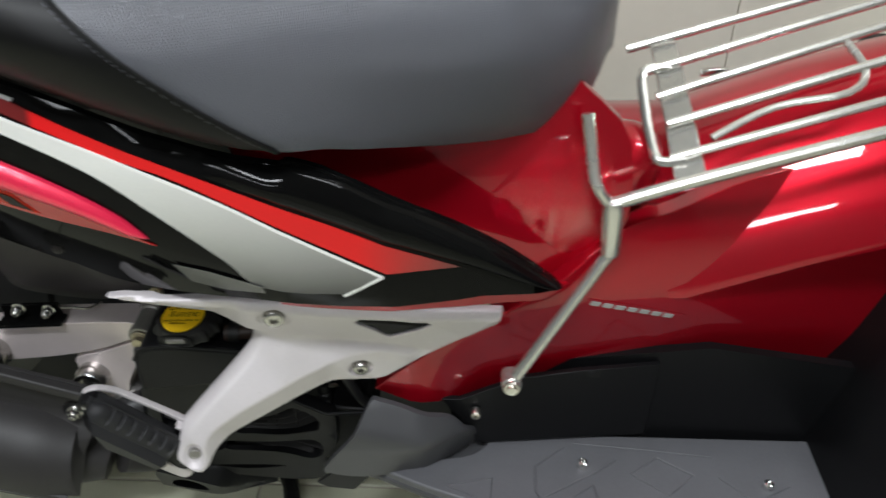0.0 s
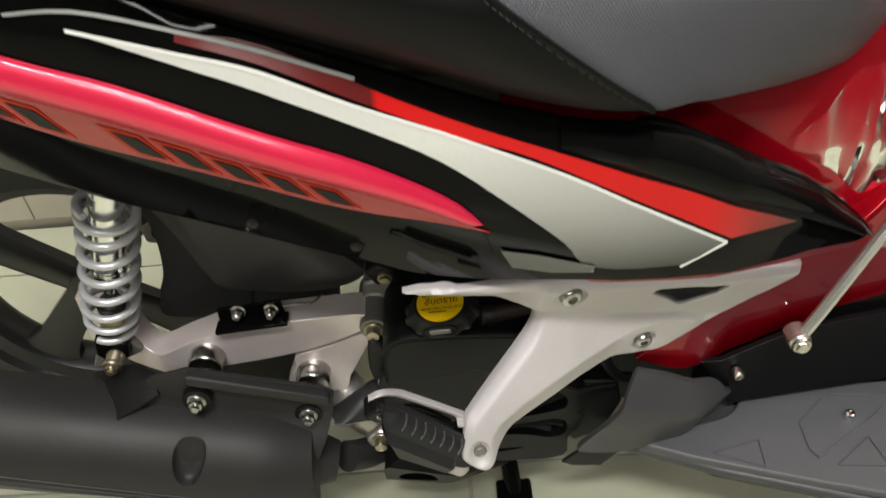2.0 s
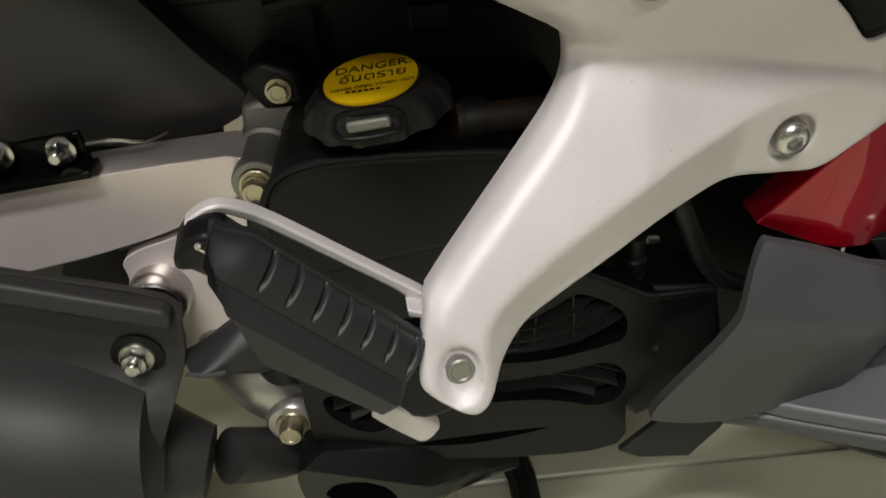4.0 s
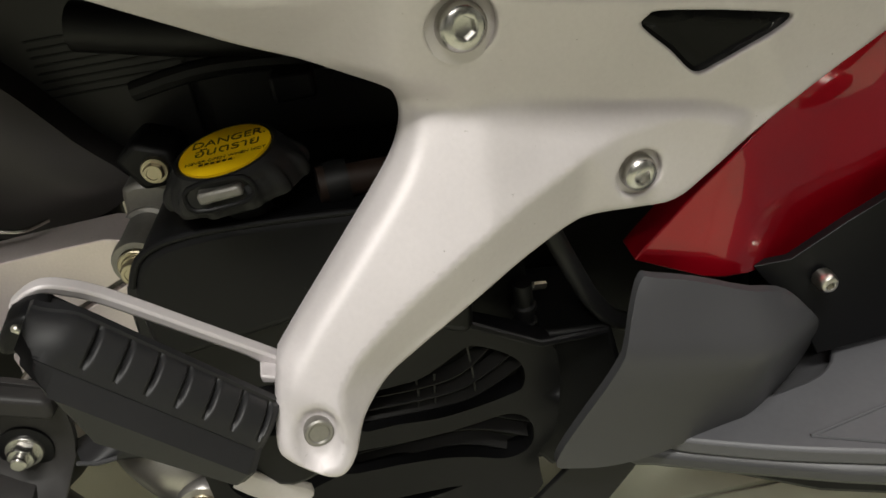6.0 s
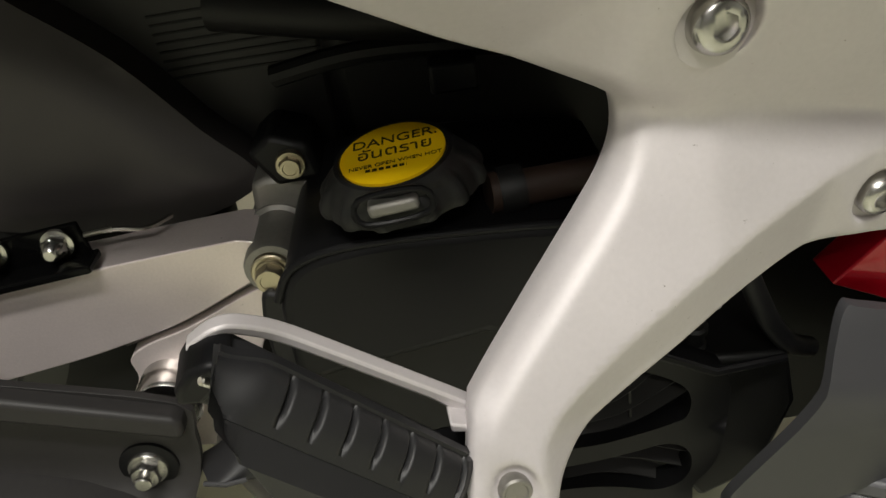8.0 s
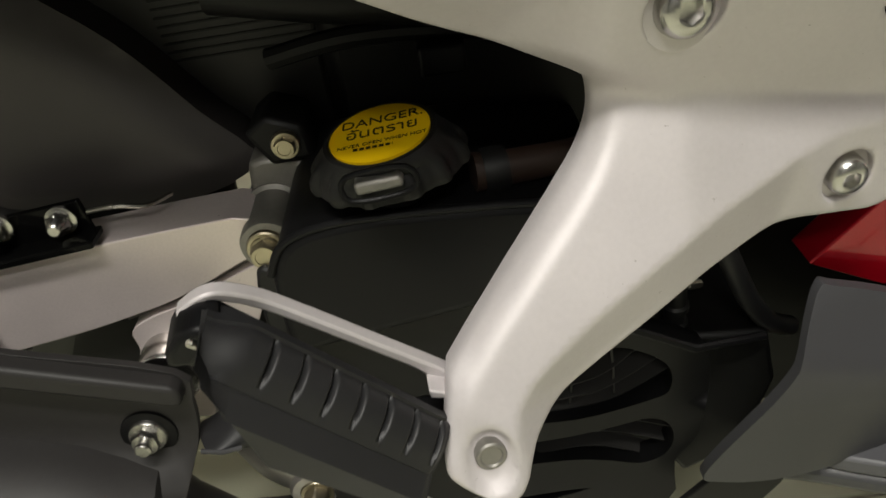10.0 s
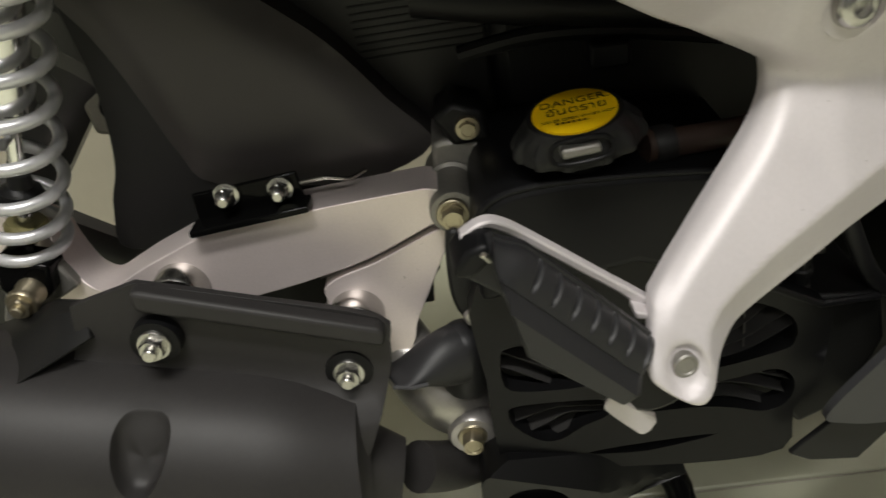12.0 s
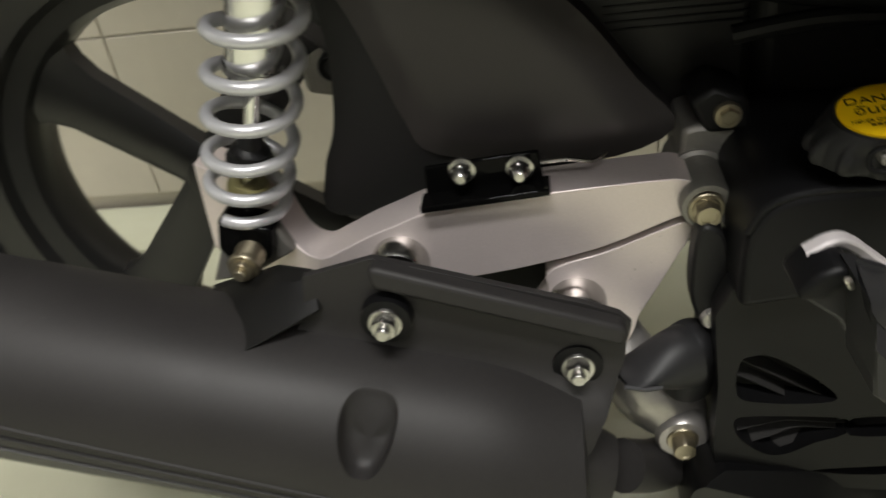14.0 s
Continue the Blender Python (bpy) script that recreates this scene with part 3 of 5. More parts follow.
part("hook_bar", tube(spline([(0.238, 0.681, 0.604), (0.291, 0.698, 0.626), (0.349, 0.699, 0.640), (0.366, 0.716, 0.653), (0.358, 0.746, 0.665)], 4), 0.0035), RACK, rack)
part("buckle", prism([(0.236, 0.742), (0.262, 0.748), (0.262, 0.753), (0.236, 0.747)], 0.632, 0.638, 2), CHROME, rack, bevel=0.001)
part("side_stay", tube(spline([(0.077, 0.600, 0.383), (0.10, 0.610, 0.42), (0.16, 0.641, 0.512)], 5), 0.0055), RACK, rack)
part("upright", tube(spline([(0.148, 0.640, 0.564), (0.140, 0.638, 0.577), (0.135, 0.643, 0.588), (0.131, 0.652, 0.611), (0.126, 0.660, 0.636)], 5), 0.005), RACK, rack)
part("clamp", tube([(0.159, 0.641, 0.507), (0.1585, 0.6408, 0.512), (0.155, 0.639, 0.558), (0.154, 0.639, 0.566)], [0.0075, 0.009, 0.009, 0.007], 14), RACK, rack, bevel=0.001)
part("stay_foot", turned([(0.0095, -0.012), (0.0095, 0.004), (0.008, 0.006)], (0.077, 0.600, 0.383), OUT, 20), RACK, rack)
part("end_bolt", hex_bolt((0.077, 0.593, 0.383), OUT, 0.006, 0.004), STEEL, rack)
emblem = part("emblem", skin([(0.146, 0.455), (0.196, 0.440), (0.246, 0.421), (0.243, 0.414), (0.194, 0.431), (0.146, 0.446)], red_y, 0.0005, 0.001, 0.01), RED, scooter, "silver emblem bars on the red body side")
for k in range(7):
    x = 0.150 + 0.0125 * k
    z = 0.4515 - 0.34 * (x - 0.150)
    part("emblem_bar", skin([(x, z), (x + 0.009, z - 0.003), (x + 0.007, z - 0.0075), (x - 0.002, z - 0.0045)], red_y, 0.0016, 0.0012, 0.01), DECAL_GREY, emblem)
part("leg_shield", prism([(0.405, 0.24), (0.425, 0.33), (0.455, 0.42), (0.52, 0.56), (0.62, 0.56), (0.62, 0.2), (0.40, 0.2)], 0.47, 1.05), PLASTIC, scooter, "black plastic inner leg shield", bevel=0.015, seg=3)

# ---- floor board ----
foot = part("foot_board", prism([(-0.095, 0.614), (-0.078, 0.605), (-0.057, 0.599), (-0.020, 0.583), (0.029, 0.563), (0.158, 0.520), (0.40, 0.453), (0.52, 0.455), (0.52, 0.66), (0.03, 0.66), (-0.05, 0.64)], 0.229, 0.241, 2), FOOT, scooter, "dark grey plastic foot board", bevel=0.004)
part("side_rail", prism([(-0.072, 0.624), (-0.013, 0.597), (0.024, 0.575), (0.160, 0.530), (0.41, 0.464), (0.52, 0.464), (0.52, 0.655), (0.03, 0.655), (-0.04, 0.635)], 0.213, 0.229, 2), PLASTIC, foot, "black plastic underside", bevel=0.004)
mat_edge = spline([(-0.050, 0.603), (-0.045, 0.595), (-0.021, 0.584), (0.004, 0.574), (0.040, 0.562), (0.158, 0.525), (0.40, 0.459)], 3) + [Vector((0.52, 0.468)), Vector((0.52, 0.652))] + spline([(0.085, 0.650), (0.066, 0.645), (0.056, 0.630), (0.036, 0.618), (-0.010, 0.610), (-0.040, 0.607)], 3)
mat = part("rubber_mat", prism(mat_edge, 0.241, 0.251, 2), MAT_GREY, foot, "grey rubber floor mat with raised pattern", bevel=0.003)


def rib(pts, r=0.0011):
    return tube([(x, y, 0.2515) for x, y in pts], r, 6)


for pts in ([(0.143, 0.633), (0.111, 0.607), (0.109, 0.575), (0.114, 0.566), (0.175, 0.602)], [(0.018, 0.579), (0.065, 0.590), (0.062, 0.560), (0.018, 0.579)], [(0.129, 0.557), (0.169, 0.585), (0.174, 0.552), (0.129, 0.557)], [(0.153, 0.638), (0.23, 0.632), (0.30, 0.625)], [(0.196, 0.617), (0.175, 0.602)], [(0.21, 0.60), (0.245, 0.575), (0.275, 0.60), (0.24, 0.622), (0.21, 0.60)], [(0.30, 0.60), (0.33, 0.57), (0.37, 0.59)]):
    part("mat_rib", rib(pts), MAT_GREY, mat)
for x, y in ((0.16, 0.609), (0.348, 0.589)):
    part("mat_screw", cap_bolt((x, y, 0.253), (0, 0, 1), 0.006), CHROME, mat)
cover_out = spline([(-0.0575, 0.3440), (-0.050, 0.3430), (-0.022, 0.3345), (0.0145, 0.3185), (0.033, 0.3005), (0.0465, 0.2790), (0.0475, 0.2600), (0.034, 0.2495), (-0.007, 0.2475), (-0.040, 0.2485), (-0.0755, 0.2440), (-0.100, 0.2480), (-0.1095, 0.2560), (-0.092, 0.2900), (-0.0765, 0.3140), (-0.066, 0.3330)], 4, True)


def corner_y(x, z):
    """The foot board's corner cover: a shoulder sloping in towards its top, and a nose turning in towards the tunnel."""
    up = z - 0.3165 + 0.21 * (x + 0.055)
    shoulder = 0.44 * (up + math.hypot(up, 0.003))
    nose = 0.8 * (math.hypot(max(0, x + 0.010), 0.010) - 0.010)
    return 0.583 + shoulder + nose + (0.16 + 0.20 * ease((x + 0.06) / 0.06)) * max(0, 0.300 - z)


part("corner_cover", skin(cover_out, corner_y, 0, 0.006, 0.006), PLASTIC_GREY, scooter, "smooth dark grey plastic corner cover", 60, bevel=0.0025, seg=3)
part("side_flap", skin([(-0.122, 0.217), (-0.096, 0.243), (-0.060, 0.240), (-0.066, 0.228), (-0.082, 0.207), (-0.11, 0.210)], level(0.602), 0, 0.004, 0.012), PLASTIC_DULL, scooter, "dark plastic flap under the corner cover", bevel=0.001)
part("screw_tab", skin([(0.010, 0.322), (0.030, 0.322), (0.060, 0.338), (0.095, 0.352), (0.150, 0.358), (0.230, 0.362), (0.230, 0.256), (0.050, 0.256), (0.036, 0.285)], lambda x, z: 0.632 + 0.10 * max(0, x - 0.05), 0, 0.006, 0.012), PLASTIC, scooter, "flat black plastic side panel beside the foot board", bevel=0.002)
part("cover_screw", cap_bolt((0.046, 0.626, 0.309), OUT, 0.0055), STEEL, scooter)

# ---- pillion bracket ----
arm_top = table([(-0.2545, 0.5245), (-0.203, 0.516), (-0.150, 0.509), (-0.097, 0.496), (-0.021, 0.480), (0.065, 0.464)])
top_line = [(-0.2545, 0.5245), (-0.230, 0.5205), (-0.203, 0.5155), (-0.150, 0.509), (-0.097, 0.496), (-0.021, 0.480), (0.065, 0.464)]
def web_y(x, z, back=0.0):
    """The leg's flat outer face, leaning out towards the foot."""
    return 0.3282 + 0.1758 * x + 0.6214 * z + back


front_line = [(0.063, 0.447, 0.612), (0.033, 0.433, 0.607), (0.008, 0.4195, 0.604), (-0.012, 0.408, 0.601), (-0.030, 0.3965, 0.598), (-0.0457, 0.3890, 0.595), (-0.066, 0.3915, 0.590)]
front_line += [(x, z - 0.0012, web_y(x, z, b + 0.003)) for x, z, b in ((-0.090, 0.3955, 0.024), (-0.1145, 0.3895, 0.021), (-0.1375, 0.3815, 0.019), (-0.160, 0.3735, 0.018), (-0.178, 0.3670, 0.016))] + [(x, z, web_y(x, z, b)) for x, z, b in ((-0.1883, 0.3600, 0.012), (-0.1918, 0.3555, 0.008))]
foot_line = [(x, z, web_y(x, z, b)) for x, z, b in ((-0.1938, 0.3518, 0.005), (-0.1965, 0.3490, 0.004), (-0.2002, 0.3474, 0.003), (-0.2048, 0.3482, 0.003), (-0.2114, 0.3520, 0.003), (-0.2185, 0.3575, 0.003), (-0.2210, 0.3620, 0.003), (-0.2195, 0.3735, 0.003), (-0.2180, 0.3810, 0.004))]
rear_line = [(x, z, web_y(x, z, b)) for x, z, b in ((-0.2160, 0.3885, 0.007), (-0.2065, 0.3970, 0.010), (-0.1940, 0.4080, 0.012), (-0.1810, 0.4198, 0.012), (-0.1700, 0.4300, 0.012), (-0.1613, 0.4395, 0.011), (-0.1563, 0.4500, 0.008), (-0.1568, 0.4605, 0.002))]
rear_line += [(-0.1625, 0.4665, 0.5870), (-0.1880, 0.4815, 0.5810), (-0.2060, 0.4920, 0.5720), (-0.2230, 0.5037, 0.5620), (-0.2445, 0.5185, 0.5500)]
ridge_rear = [(x, z, web_y(x, z)) for x, z in ((-0.1515, 0.4560), (-0.1530, 0.4445), (-0.1586, 0.4352), (-0.1698, 0.4245), (-0.1824, 0.4137), (-0.1930, 0.4045), (-0.2035, 0.3950), (-0.2105, 0.3875), (-0.2130, 0.3790))]
ridge_front = [(-0.0700, 0.4290, 0.5840)] + [(x, z, web_y(x, z)) for x, z in ((-0.0865, 0.4255), (-0.1020, 0.4203), (-0.1150, 0.4158), (-0.1290, 0.4098), (-0.1455, 0.4030), (-0.1638, 0.3952), (-0.1788, 0.3875), (-0.1890, 0.3812), (-0.1948, 0.3745), (-0.1966, 0.3670))]
web_top = [(-0.1470, 0.4615, 0.5800), (-0.1250, 0.4520, 0.5815), (-0.1000, 0.4430, 0.5835), (-0.0750, 0.4360, 0.5860), (-0.0450, 0.4290, 0.5905), (-0.0200, 0.4190, 0.5960)]
fold_line = [(-0.1560, 0.4690), (-0.1400, 0.4635), (-0.1160, 0.4545), (-0.0910, 0.4460), (-0.0610, 0.4385), (-0.0300, 0.4310), (-0.0080, 0.4205)]


def gap(p, poly, closed=True):
    """Distance of an x-z place from a line of places."""
    q = np.array([(v[0], v[1]) for v in poly])
    a, b = (np.roll(q, 1, 0), q) if closed else (q[:-1], q[1:])
    d, w = b - a, np.array((p[0], p[1])) - a
    t = np.clip((w * d).sum(1) / np.maximum((d * d).sum(1), 1e-14), 0, 1)
    return float(np.hypot(*(w - t[:, None] * d).T).min())


def edge_distance(p, poly):
    return gap(p, poly) if inside(p, poly) else -gap(p, poly)


def upper_y(x, z):
    """The upright upper arm, leaning out towards its top edge."""
    return 0.588 + 0.22 * x + (0.60 - 2.0 * max(0, x + 0.12) + 3.5 * max(0, -0.15 - x)) * max(0, arm_top(x) - 0.012 - z) + 0.13 * max(0, -0.165 - x)


def facets(lines):
    """Height over x-z of flat facets spanned between design lines of (x, z, y), a little rounded over the creases."""
    from mathutils.geometry import delaunay_2d_cdt
    pts, edges = [], []
    for line in lines:
        edges += [(len(pts) + i, len(pts) + i + 1) for i in range(len(line) - 1)]
        pts += line
    vs, _, fs, orig, *_ = delaunay_2d_cdt([Vector(q[:2]) for q in pts], edges, [], 0, 1e-7)
    ys = [pts[o[0]][2] if o else 0.57 for o in orig]
    tri = np.array([[(vs[i][0], vs[i][1]) for i in f[:3]] for f in fs])
    val = np.array([[ys[i] for i in f[:3]] for f in fs])
    a, b, c = tri[:, 0], tri[:, 1], tri[:, 2]
    det = (b[:, 1] - c[:, 1]) * (a[:, 0] - c[:, 0]) + (c[:, 0] - b[:, 0]) * (a[:, 1] - c[:, 1])
    det = np.where(abs(det) < 1e-12, 1e-12, det)

    def flat(x, z):
        u = ((b[:, 1] - c[:, 1]) * (x - c[:, 0]) + (c[:, 0] - b[:, 0]) * (z - c[:, 1])) / det
        v = ((c[:, 1] - a[:, 1]) * (x - c[:, 0]) + (a[:, 0] - c[:, 0]) * (z - c[:, 1])) / det
        w = 1 - u - v
        k = int(np.argmax(np.minimum(np.minimum(u, v), w)))
        share = np.maximum((u[k], v[k], w[k]), 0)
        return float(share @ val[k] / share.sum())

    def height(x, z):
        r = 0.0010 + 0.0030 * ease((gap((x, z), ridge_front, False) - 0.004) / 0.006) * ease((-0.07 - x) / 0.03)
        return sum(flat(x + r * math.cos(0.7854 * k), z + r * math.sin(0.7854 * k)) for k in range(8)) / 10 + 0.2 * flat(x, z)
    return height


PIN = Vector((-0.2058, 0.3630))
foot_guard = [(PIN[0] + 1.5 * (x - PIN[0]), PIN[1] + 1.5 * (z - PIN[1]), y) for x, z, y in foot_line[1:-1]]
arm_flat = facets([[(x, z, upper_y(x, z)) for x, z in top_line], front_line + foot_line + rear_line, ridge_rear, ridge_front, web_top, [(x, z, upper_y(x, z)) for x, z in fold_line], foot_guard])


arm = spline(top_line, 5) + spline([q[:2] for q in front_line + foot_line], 4) + spline([q[:2] for q in rear_line], 4)
hole = spline([(-0.0628, 0.4705), (-0.0612, 0.4745), (-0.0560, 0.4755), (-0.030, 0.4700), (-0.004, 0.4635), (0.0008, 0.4610), (-0.0012, 0.4582), (-0.012, 0.4535), (-0.030, 0.4462), (-0.0355, 0.4447), (-0.0405, 0.4472), (-0.050, 0.4580)], 3, True)
BOLTS = ((-0.1302, 0.4855, 0.0128), (-0.0632, 0.4085, 0.0106))


def circle(x, z, r, n=28):
    return [Vector((x + r * math.cos(2 * math.pi * k / n), z + r * math.sin(2 * math.pi * k / n))) for k in range(n)]


CUTS = [hole] + [circle(*b) for b in BOLTS]


def along(loop, gap_between):
    """Places at even steps along a closed line, each with the normal to the right of the way."""
    out = []
    for i, b in enumerate(loop):
        a = loop[i - 1]
        d = b - a
        if d.length < 1e-6:
            continue
        n = Vector((d[1], -d[0])).normalized()
        k = max(1, round(d.length / gap_between))
        out += [(a + d * (j / k), n) for j in range(k)]
    return out


def arm_y(x, z):
    """The bracket's outer face, its edges rounded, with a dished seat for the peg's pin."""
    dish = 0.0040 * ease((0.0112 - math.hypot((x - PIN[0]) * 1.15, z - PIN[1] + 0.001)) / 0.0045)
    rim = max(0, 1 - gap((x, z), arm) / 0.0026)
    lip = max(0, 1 - min(gap((x, z), c) for c in CUTS) / 0.0012)
    roll = 0.0026 * (1 - math.sqrt(1 - rim * rim)) + 0.0012 * (1 - math.sqrt(1 - lip * lip))
    return arm_flat(x, z) + 0.9 * max(0, z - arm_top(x) + 0.008) * ease((x + 0.24) / 0.06) + dish + roll


edge_rows = [q + n * off * side for off in (0.0005, 0.0013, 0.0025) for q, n in along(arm, 0.0016) for side in (1, -1) if edge_distance(q + n * off * side, arm) > 0.9 * off]
edge_rows += [q + n * off * side for off in (0.0004, 0.0012) for c in CUTS for q, n in along(c, 0.0016) for side in (1, -1) if edge_distance(q + n * off * side, c) < -0.9 * off]
bracket = part("pillion_bracket", skin(arm, arm_y, 0, 0.0055, 0.0020, CUTS, [[q[:2] for q in ridge_rear], [q[:2] for q in ridge_front]], edge_rows), CAST, scooter, "silver painted cast pillion bracket, scuffed", 60)
for x, z, r in BOLTS:
    part("bolt_seat", turned([(r + 0.001, -0.003), (r + 0.001, 0.0), (r * 0.5, 0.0003)], (x, arm_flat(x, z) + 0.0045, z), (0.2, -1, 0.0), 28), CAST, bracket)
part("insert", skin(hole, lambda x, z: arm_flat(x, z) + 0.003 - 0.0025 * ease(edge_distance(Vector((x, z)), hole) / 0.004), 0, 0.004, 0.003), GLOSS_BLACK, bracket, "glossy black triangular insert")
part("bolt", cap_bolt((-0.1302, arm_flat(-0.1302, 0.4855) + 0.0030, 0.4855), (0.2, -1, 0.05), 0.0092), NUT, bracket)
part("bolt", cap_bolt((-0.0632, arm_flat(-0.0632, 0.4085) + 0.0022, 0.4085), (0.1, -1, -0.1), 0.0078), NUT, bracket)
part("peg_pin", turned([(0.0054, -0.006), (0.0054, 0.0006), (0.0048, 0.0012), (0.0040, 0.0012), (0.0035, 0.0006)], (PIN[0], arm_y(*PIN) - 0.0012, PIN[1]), (0.18, -1, 0.12), 24), ALU_DULL, bracket)
part("rear_tab", skin([(-0.179, 0.522), (-0.100, 0.513), (-0.097, 0.494), (-0.168, 0.498)], level(0.576), 0, 0.003, 0.01), CAST, bracket, bevel=0.001)

# ---- folded foot peg ----
PEG = Vector((-0.2640, 0.5058, 0.4221))
PEG_U, PEG_P, PEG_Q = Vector((0.6364, 0.1354, -0.7594)), Vector((-0.7664, 0, -0.6423)), Vector((-0.0870, 0.9908, 0.1038))


def on_peg(u, p, q):
    """A place on the folded peg in millimetres: along it, down across it, and in towards the scooter."""
    return PEG + (PEG_U * u + PEG_P * p + PEG_Q * q) * 0.001


def peg_row(u):
    """One section of the rubber tread: a thin back lip, grooved crown, fold, and a lower face cut off slantwise at the tip."""
    cut = max(math.exp(-((u - 0.3 - 10.6 * k) / 0.85) ** 2) for k in range(7))
    w = 1.6 + 0.56 * (u + 20) if u < 16 else 21.8 - 0.085 * (u - 16)
    end = ease((68 - u) / 3.5)
    rise = 4.5 * (1 - ease((u + 20) / 14))
    sec = [(-5.2, 15.0, 0), (-6.2, 14.6, 0), (-6.4, 11.5, 0), (-5.4, 11.0, 0), (-5.6, 8.5, 1), (-4.6, 5.8, 1), (-2.9, 3.0, 1), (-1.2, 1.0, 1), (0.6, -0.4, 0.6), (2.6, -1.6, 0), (4.9, -2.9, 0), (5.3, -2.7, 0), (5.8, -3.4, 0), (9.2, -9.4, 0), (9.9, -10.3, 0), (0.94 * w, -9.6, 0), (w, -8.0, 0), (w, 14.0, 0)]
    out = []
    for p, q, g in sec:
        p, q = p + 1.5 * g * cut + rise * (p < 3), q + 1.9 * g * cut
        over = max(0, p - w)
        p, q = min(p, w), q + 0.75 * min(over, 8) + (1 - end) * 2.5
        out.append(on_peg(u, p, q))
    return out


us = sorted({round(-20 + 0.4 * i, 3) for i in range(221)})
bm = sheet([peg_row(u) for u in us])
for end in (0, -1):
    row = peg_row(us[end])
    bm.faces.new([bm.verts.new(q) for q in row])
peg = part("foot_peg", bm, RUBBER, scooter, "folded black rubber foot peg with grooves", 30)


def peg_block(poly, q0, q1):
    bm = bmesh.new()
    a = [bm.verts.new(on_peg(u, p, q0)) for u, p in poly]
    b = [bm.verts.new(on_peg(u, p, q1)) for u, p in poly]
    bm.faces.new(a)
    bm.faces.new(b[::-1])
    for i in range(len(a)):
        k = (i + 1) % len(a)
        bm.faces.new((a[i], a[k], b[k], b[i]))
    return bm


part("peg_backing", peg_block([(-21, 6), (-16, 2.5), (66, 2), (66, 17), (20, 20.5), (2, 17), (-18, 20), (-22, 14)], 13.0, 27.0), RUBBER, peg, "black rubber backing of the peg", bevel=0.0018, seg=3)
part("tip_collar", peg_block([(-23.0, 9.0), (-20.5, 2.8), (-15, 0.5), (-13, 4), (-13, 16), (-18.5, 20.5), (-21.5, 17)], 10.0, 29.0), PLASTIC, peg, "black rubber tip collar", bevel=0.0022, seg=3)
part("tip_pin", turned([(0.0013, -0.003), (0.0013, 0.002), (0.0008, 0.0026)], on_peg(-19.5, 4.0, 5.5), on_peg(-1, -0.2, -0.35) - on_peg(0, 0, 0), 12), STEEL, peg)
bar_rows = []
for u, p, q in spline([(-23.5, 10.0, 27.0), (-22.0, 3.0, 27.5), (-18.0, -1.6, 28.5), (-10.0, -3.4, 31.0), (-1.0, -3.9, 33.5), (12.0, -5.4, 34.0), (38.0, -8.6, 34.0), (60.0, -11.6, 33.6), (72.0, -13.2, 33.0)], 5):
    bend = Vector((0, 1)) if u > -17 else Vector((0.75 * (1 - ease((u + 24) / 7)), 0.65 + 0.35 * ease((u + 24) / 7)))
    deep = 4.0 + 2.0 * ease((u - 50) / 20)
    bar_rows.append([on_peg(u, p, q), on_peg(u, p, q - 6.0), on_peg(u + deep * bend[0], p + deep * bend[1], q - 6.0), on_peg(u + deep * bend[0], p + deep * bend[1], q), on_peg(u, p, q)])
part("peg_bar", sheet(bar_rows), CAST, peg, "silver peg bar", bevel=0.0010)
part("peg_web", peg_block([(59, -7), (67, -10.5), (69, -9), (62, -4.5)], 20.0, 29.0), CAST, peg, bevel=0.0008)
part("peg_tip", thicken(sheet([[on_peg(*q) for q in r] for r in (((70, 22.0, 4), (76, 22.0, 4.2), (83.6, 22.5, 4.8), (98.5, 22.6, 9.0), (103.5, 23.0, 10.2)), ((70, 24, 3), (77, 24.6, 3.2), (88, 25.2, 4.6), (101, 25.2, 8.0), (107, 25.2, 9.2)), ((71, 27.5, 2.0), (78, 28.6, 2.4), (89.5, 29.8, 3.8), (101.5, 30.2, 5.6), (106.2, 28.8, 7.0)), ((72, 29.0, 1.0), (79, 30.0, 1.6), (90, 31.2, 3.0), (100.5, 32.2, 4.4), (103.6, 31.4, 5.2)))]), (0.0004, 0.0026, 0.0004)), CAST, peg, bevel=0.0012)
part("peg_knuckle", prism(spline([(-0.240, 0.362), (-0.218, 0.366), (-0.203, 0.351), (-0.211, 0.341), (-0.226, 0.340)], 3, True), 0.523, 0.552), PLASTIC, peg, bevel=0.002)

# ---- swing arm ----
sw = spline([(-0.580, 0.400), (-0.560, 0.396), (-0.531, 0.390), (-0.525, 0.374), (-0.517, 0.3575), (-0.505, 0.3530), (-0.490, 0.3590), (-0.474, 0.3665), (-0.456, 0.3735), (-0.438, 0.3800), (-0.407, 0.3850), (-0.371, 0.3875), (-0.340, 0.3895), (-0.309, 0.3910)], 4) + spline([(-0.297, 0.3880), (-0.292, 0.3760), (-0.300, 0.3705), (-0.311, 0.3665), (-0.344, 0.3525), (-0.378, 0.3435), (-0.411, 0.3375), (-0.47, 0.33), (-0.54, 0.325), (-0.585, 0.34)], 4)
swing = part("swing_arm", skin(sw, lambda x, z: 0.660 + 0.5 * max(0, -0.50 - x), 0, 0.030, 0.012), ALU, scooter, "bare cast aluminium swing arm plate", bevel=0.0022, seg=3)
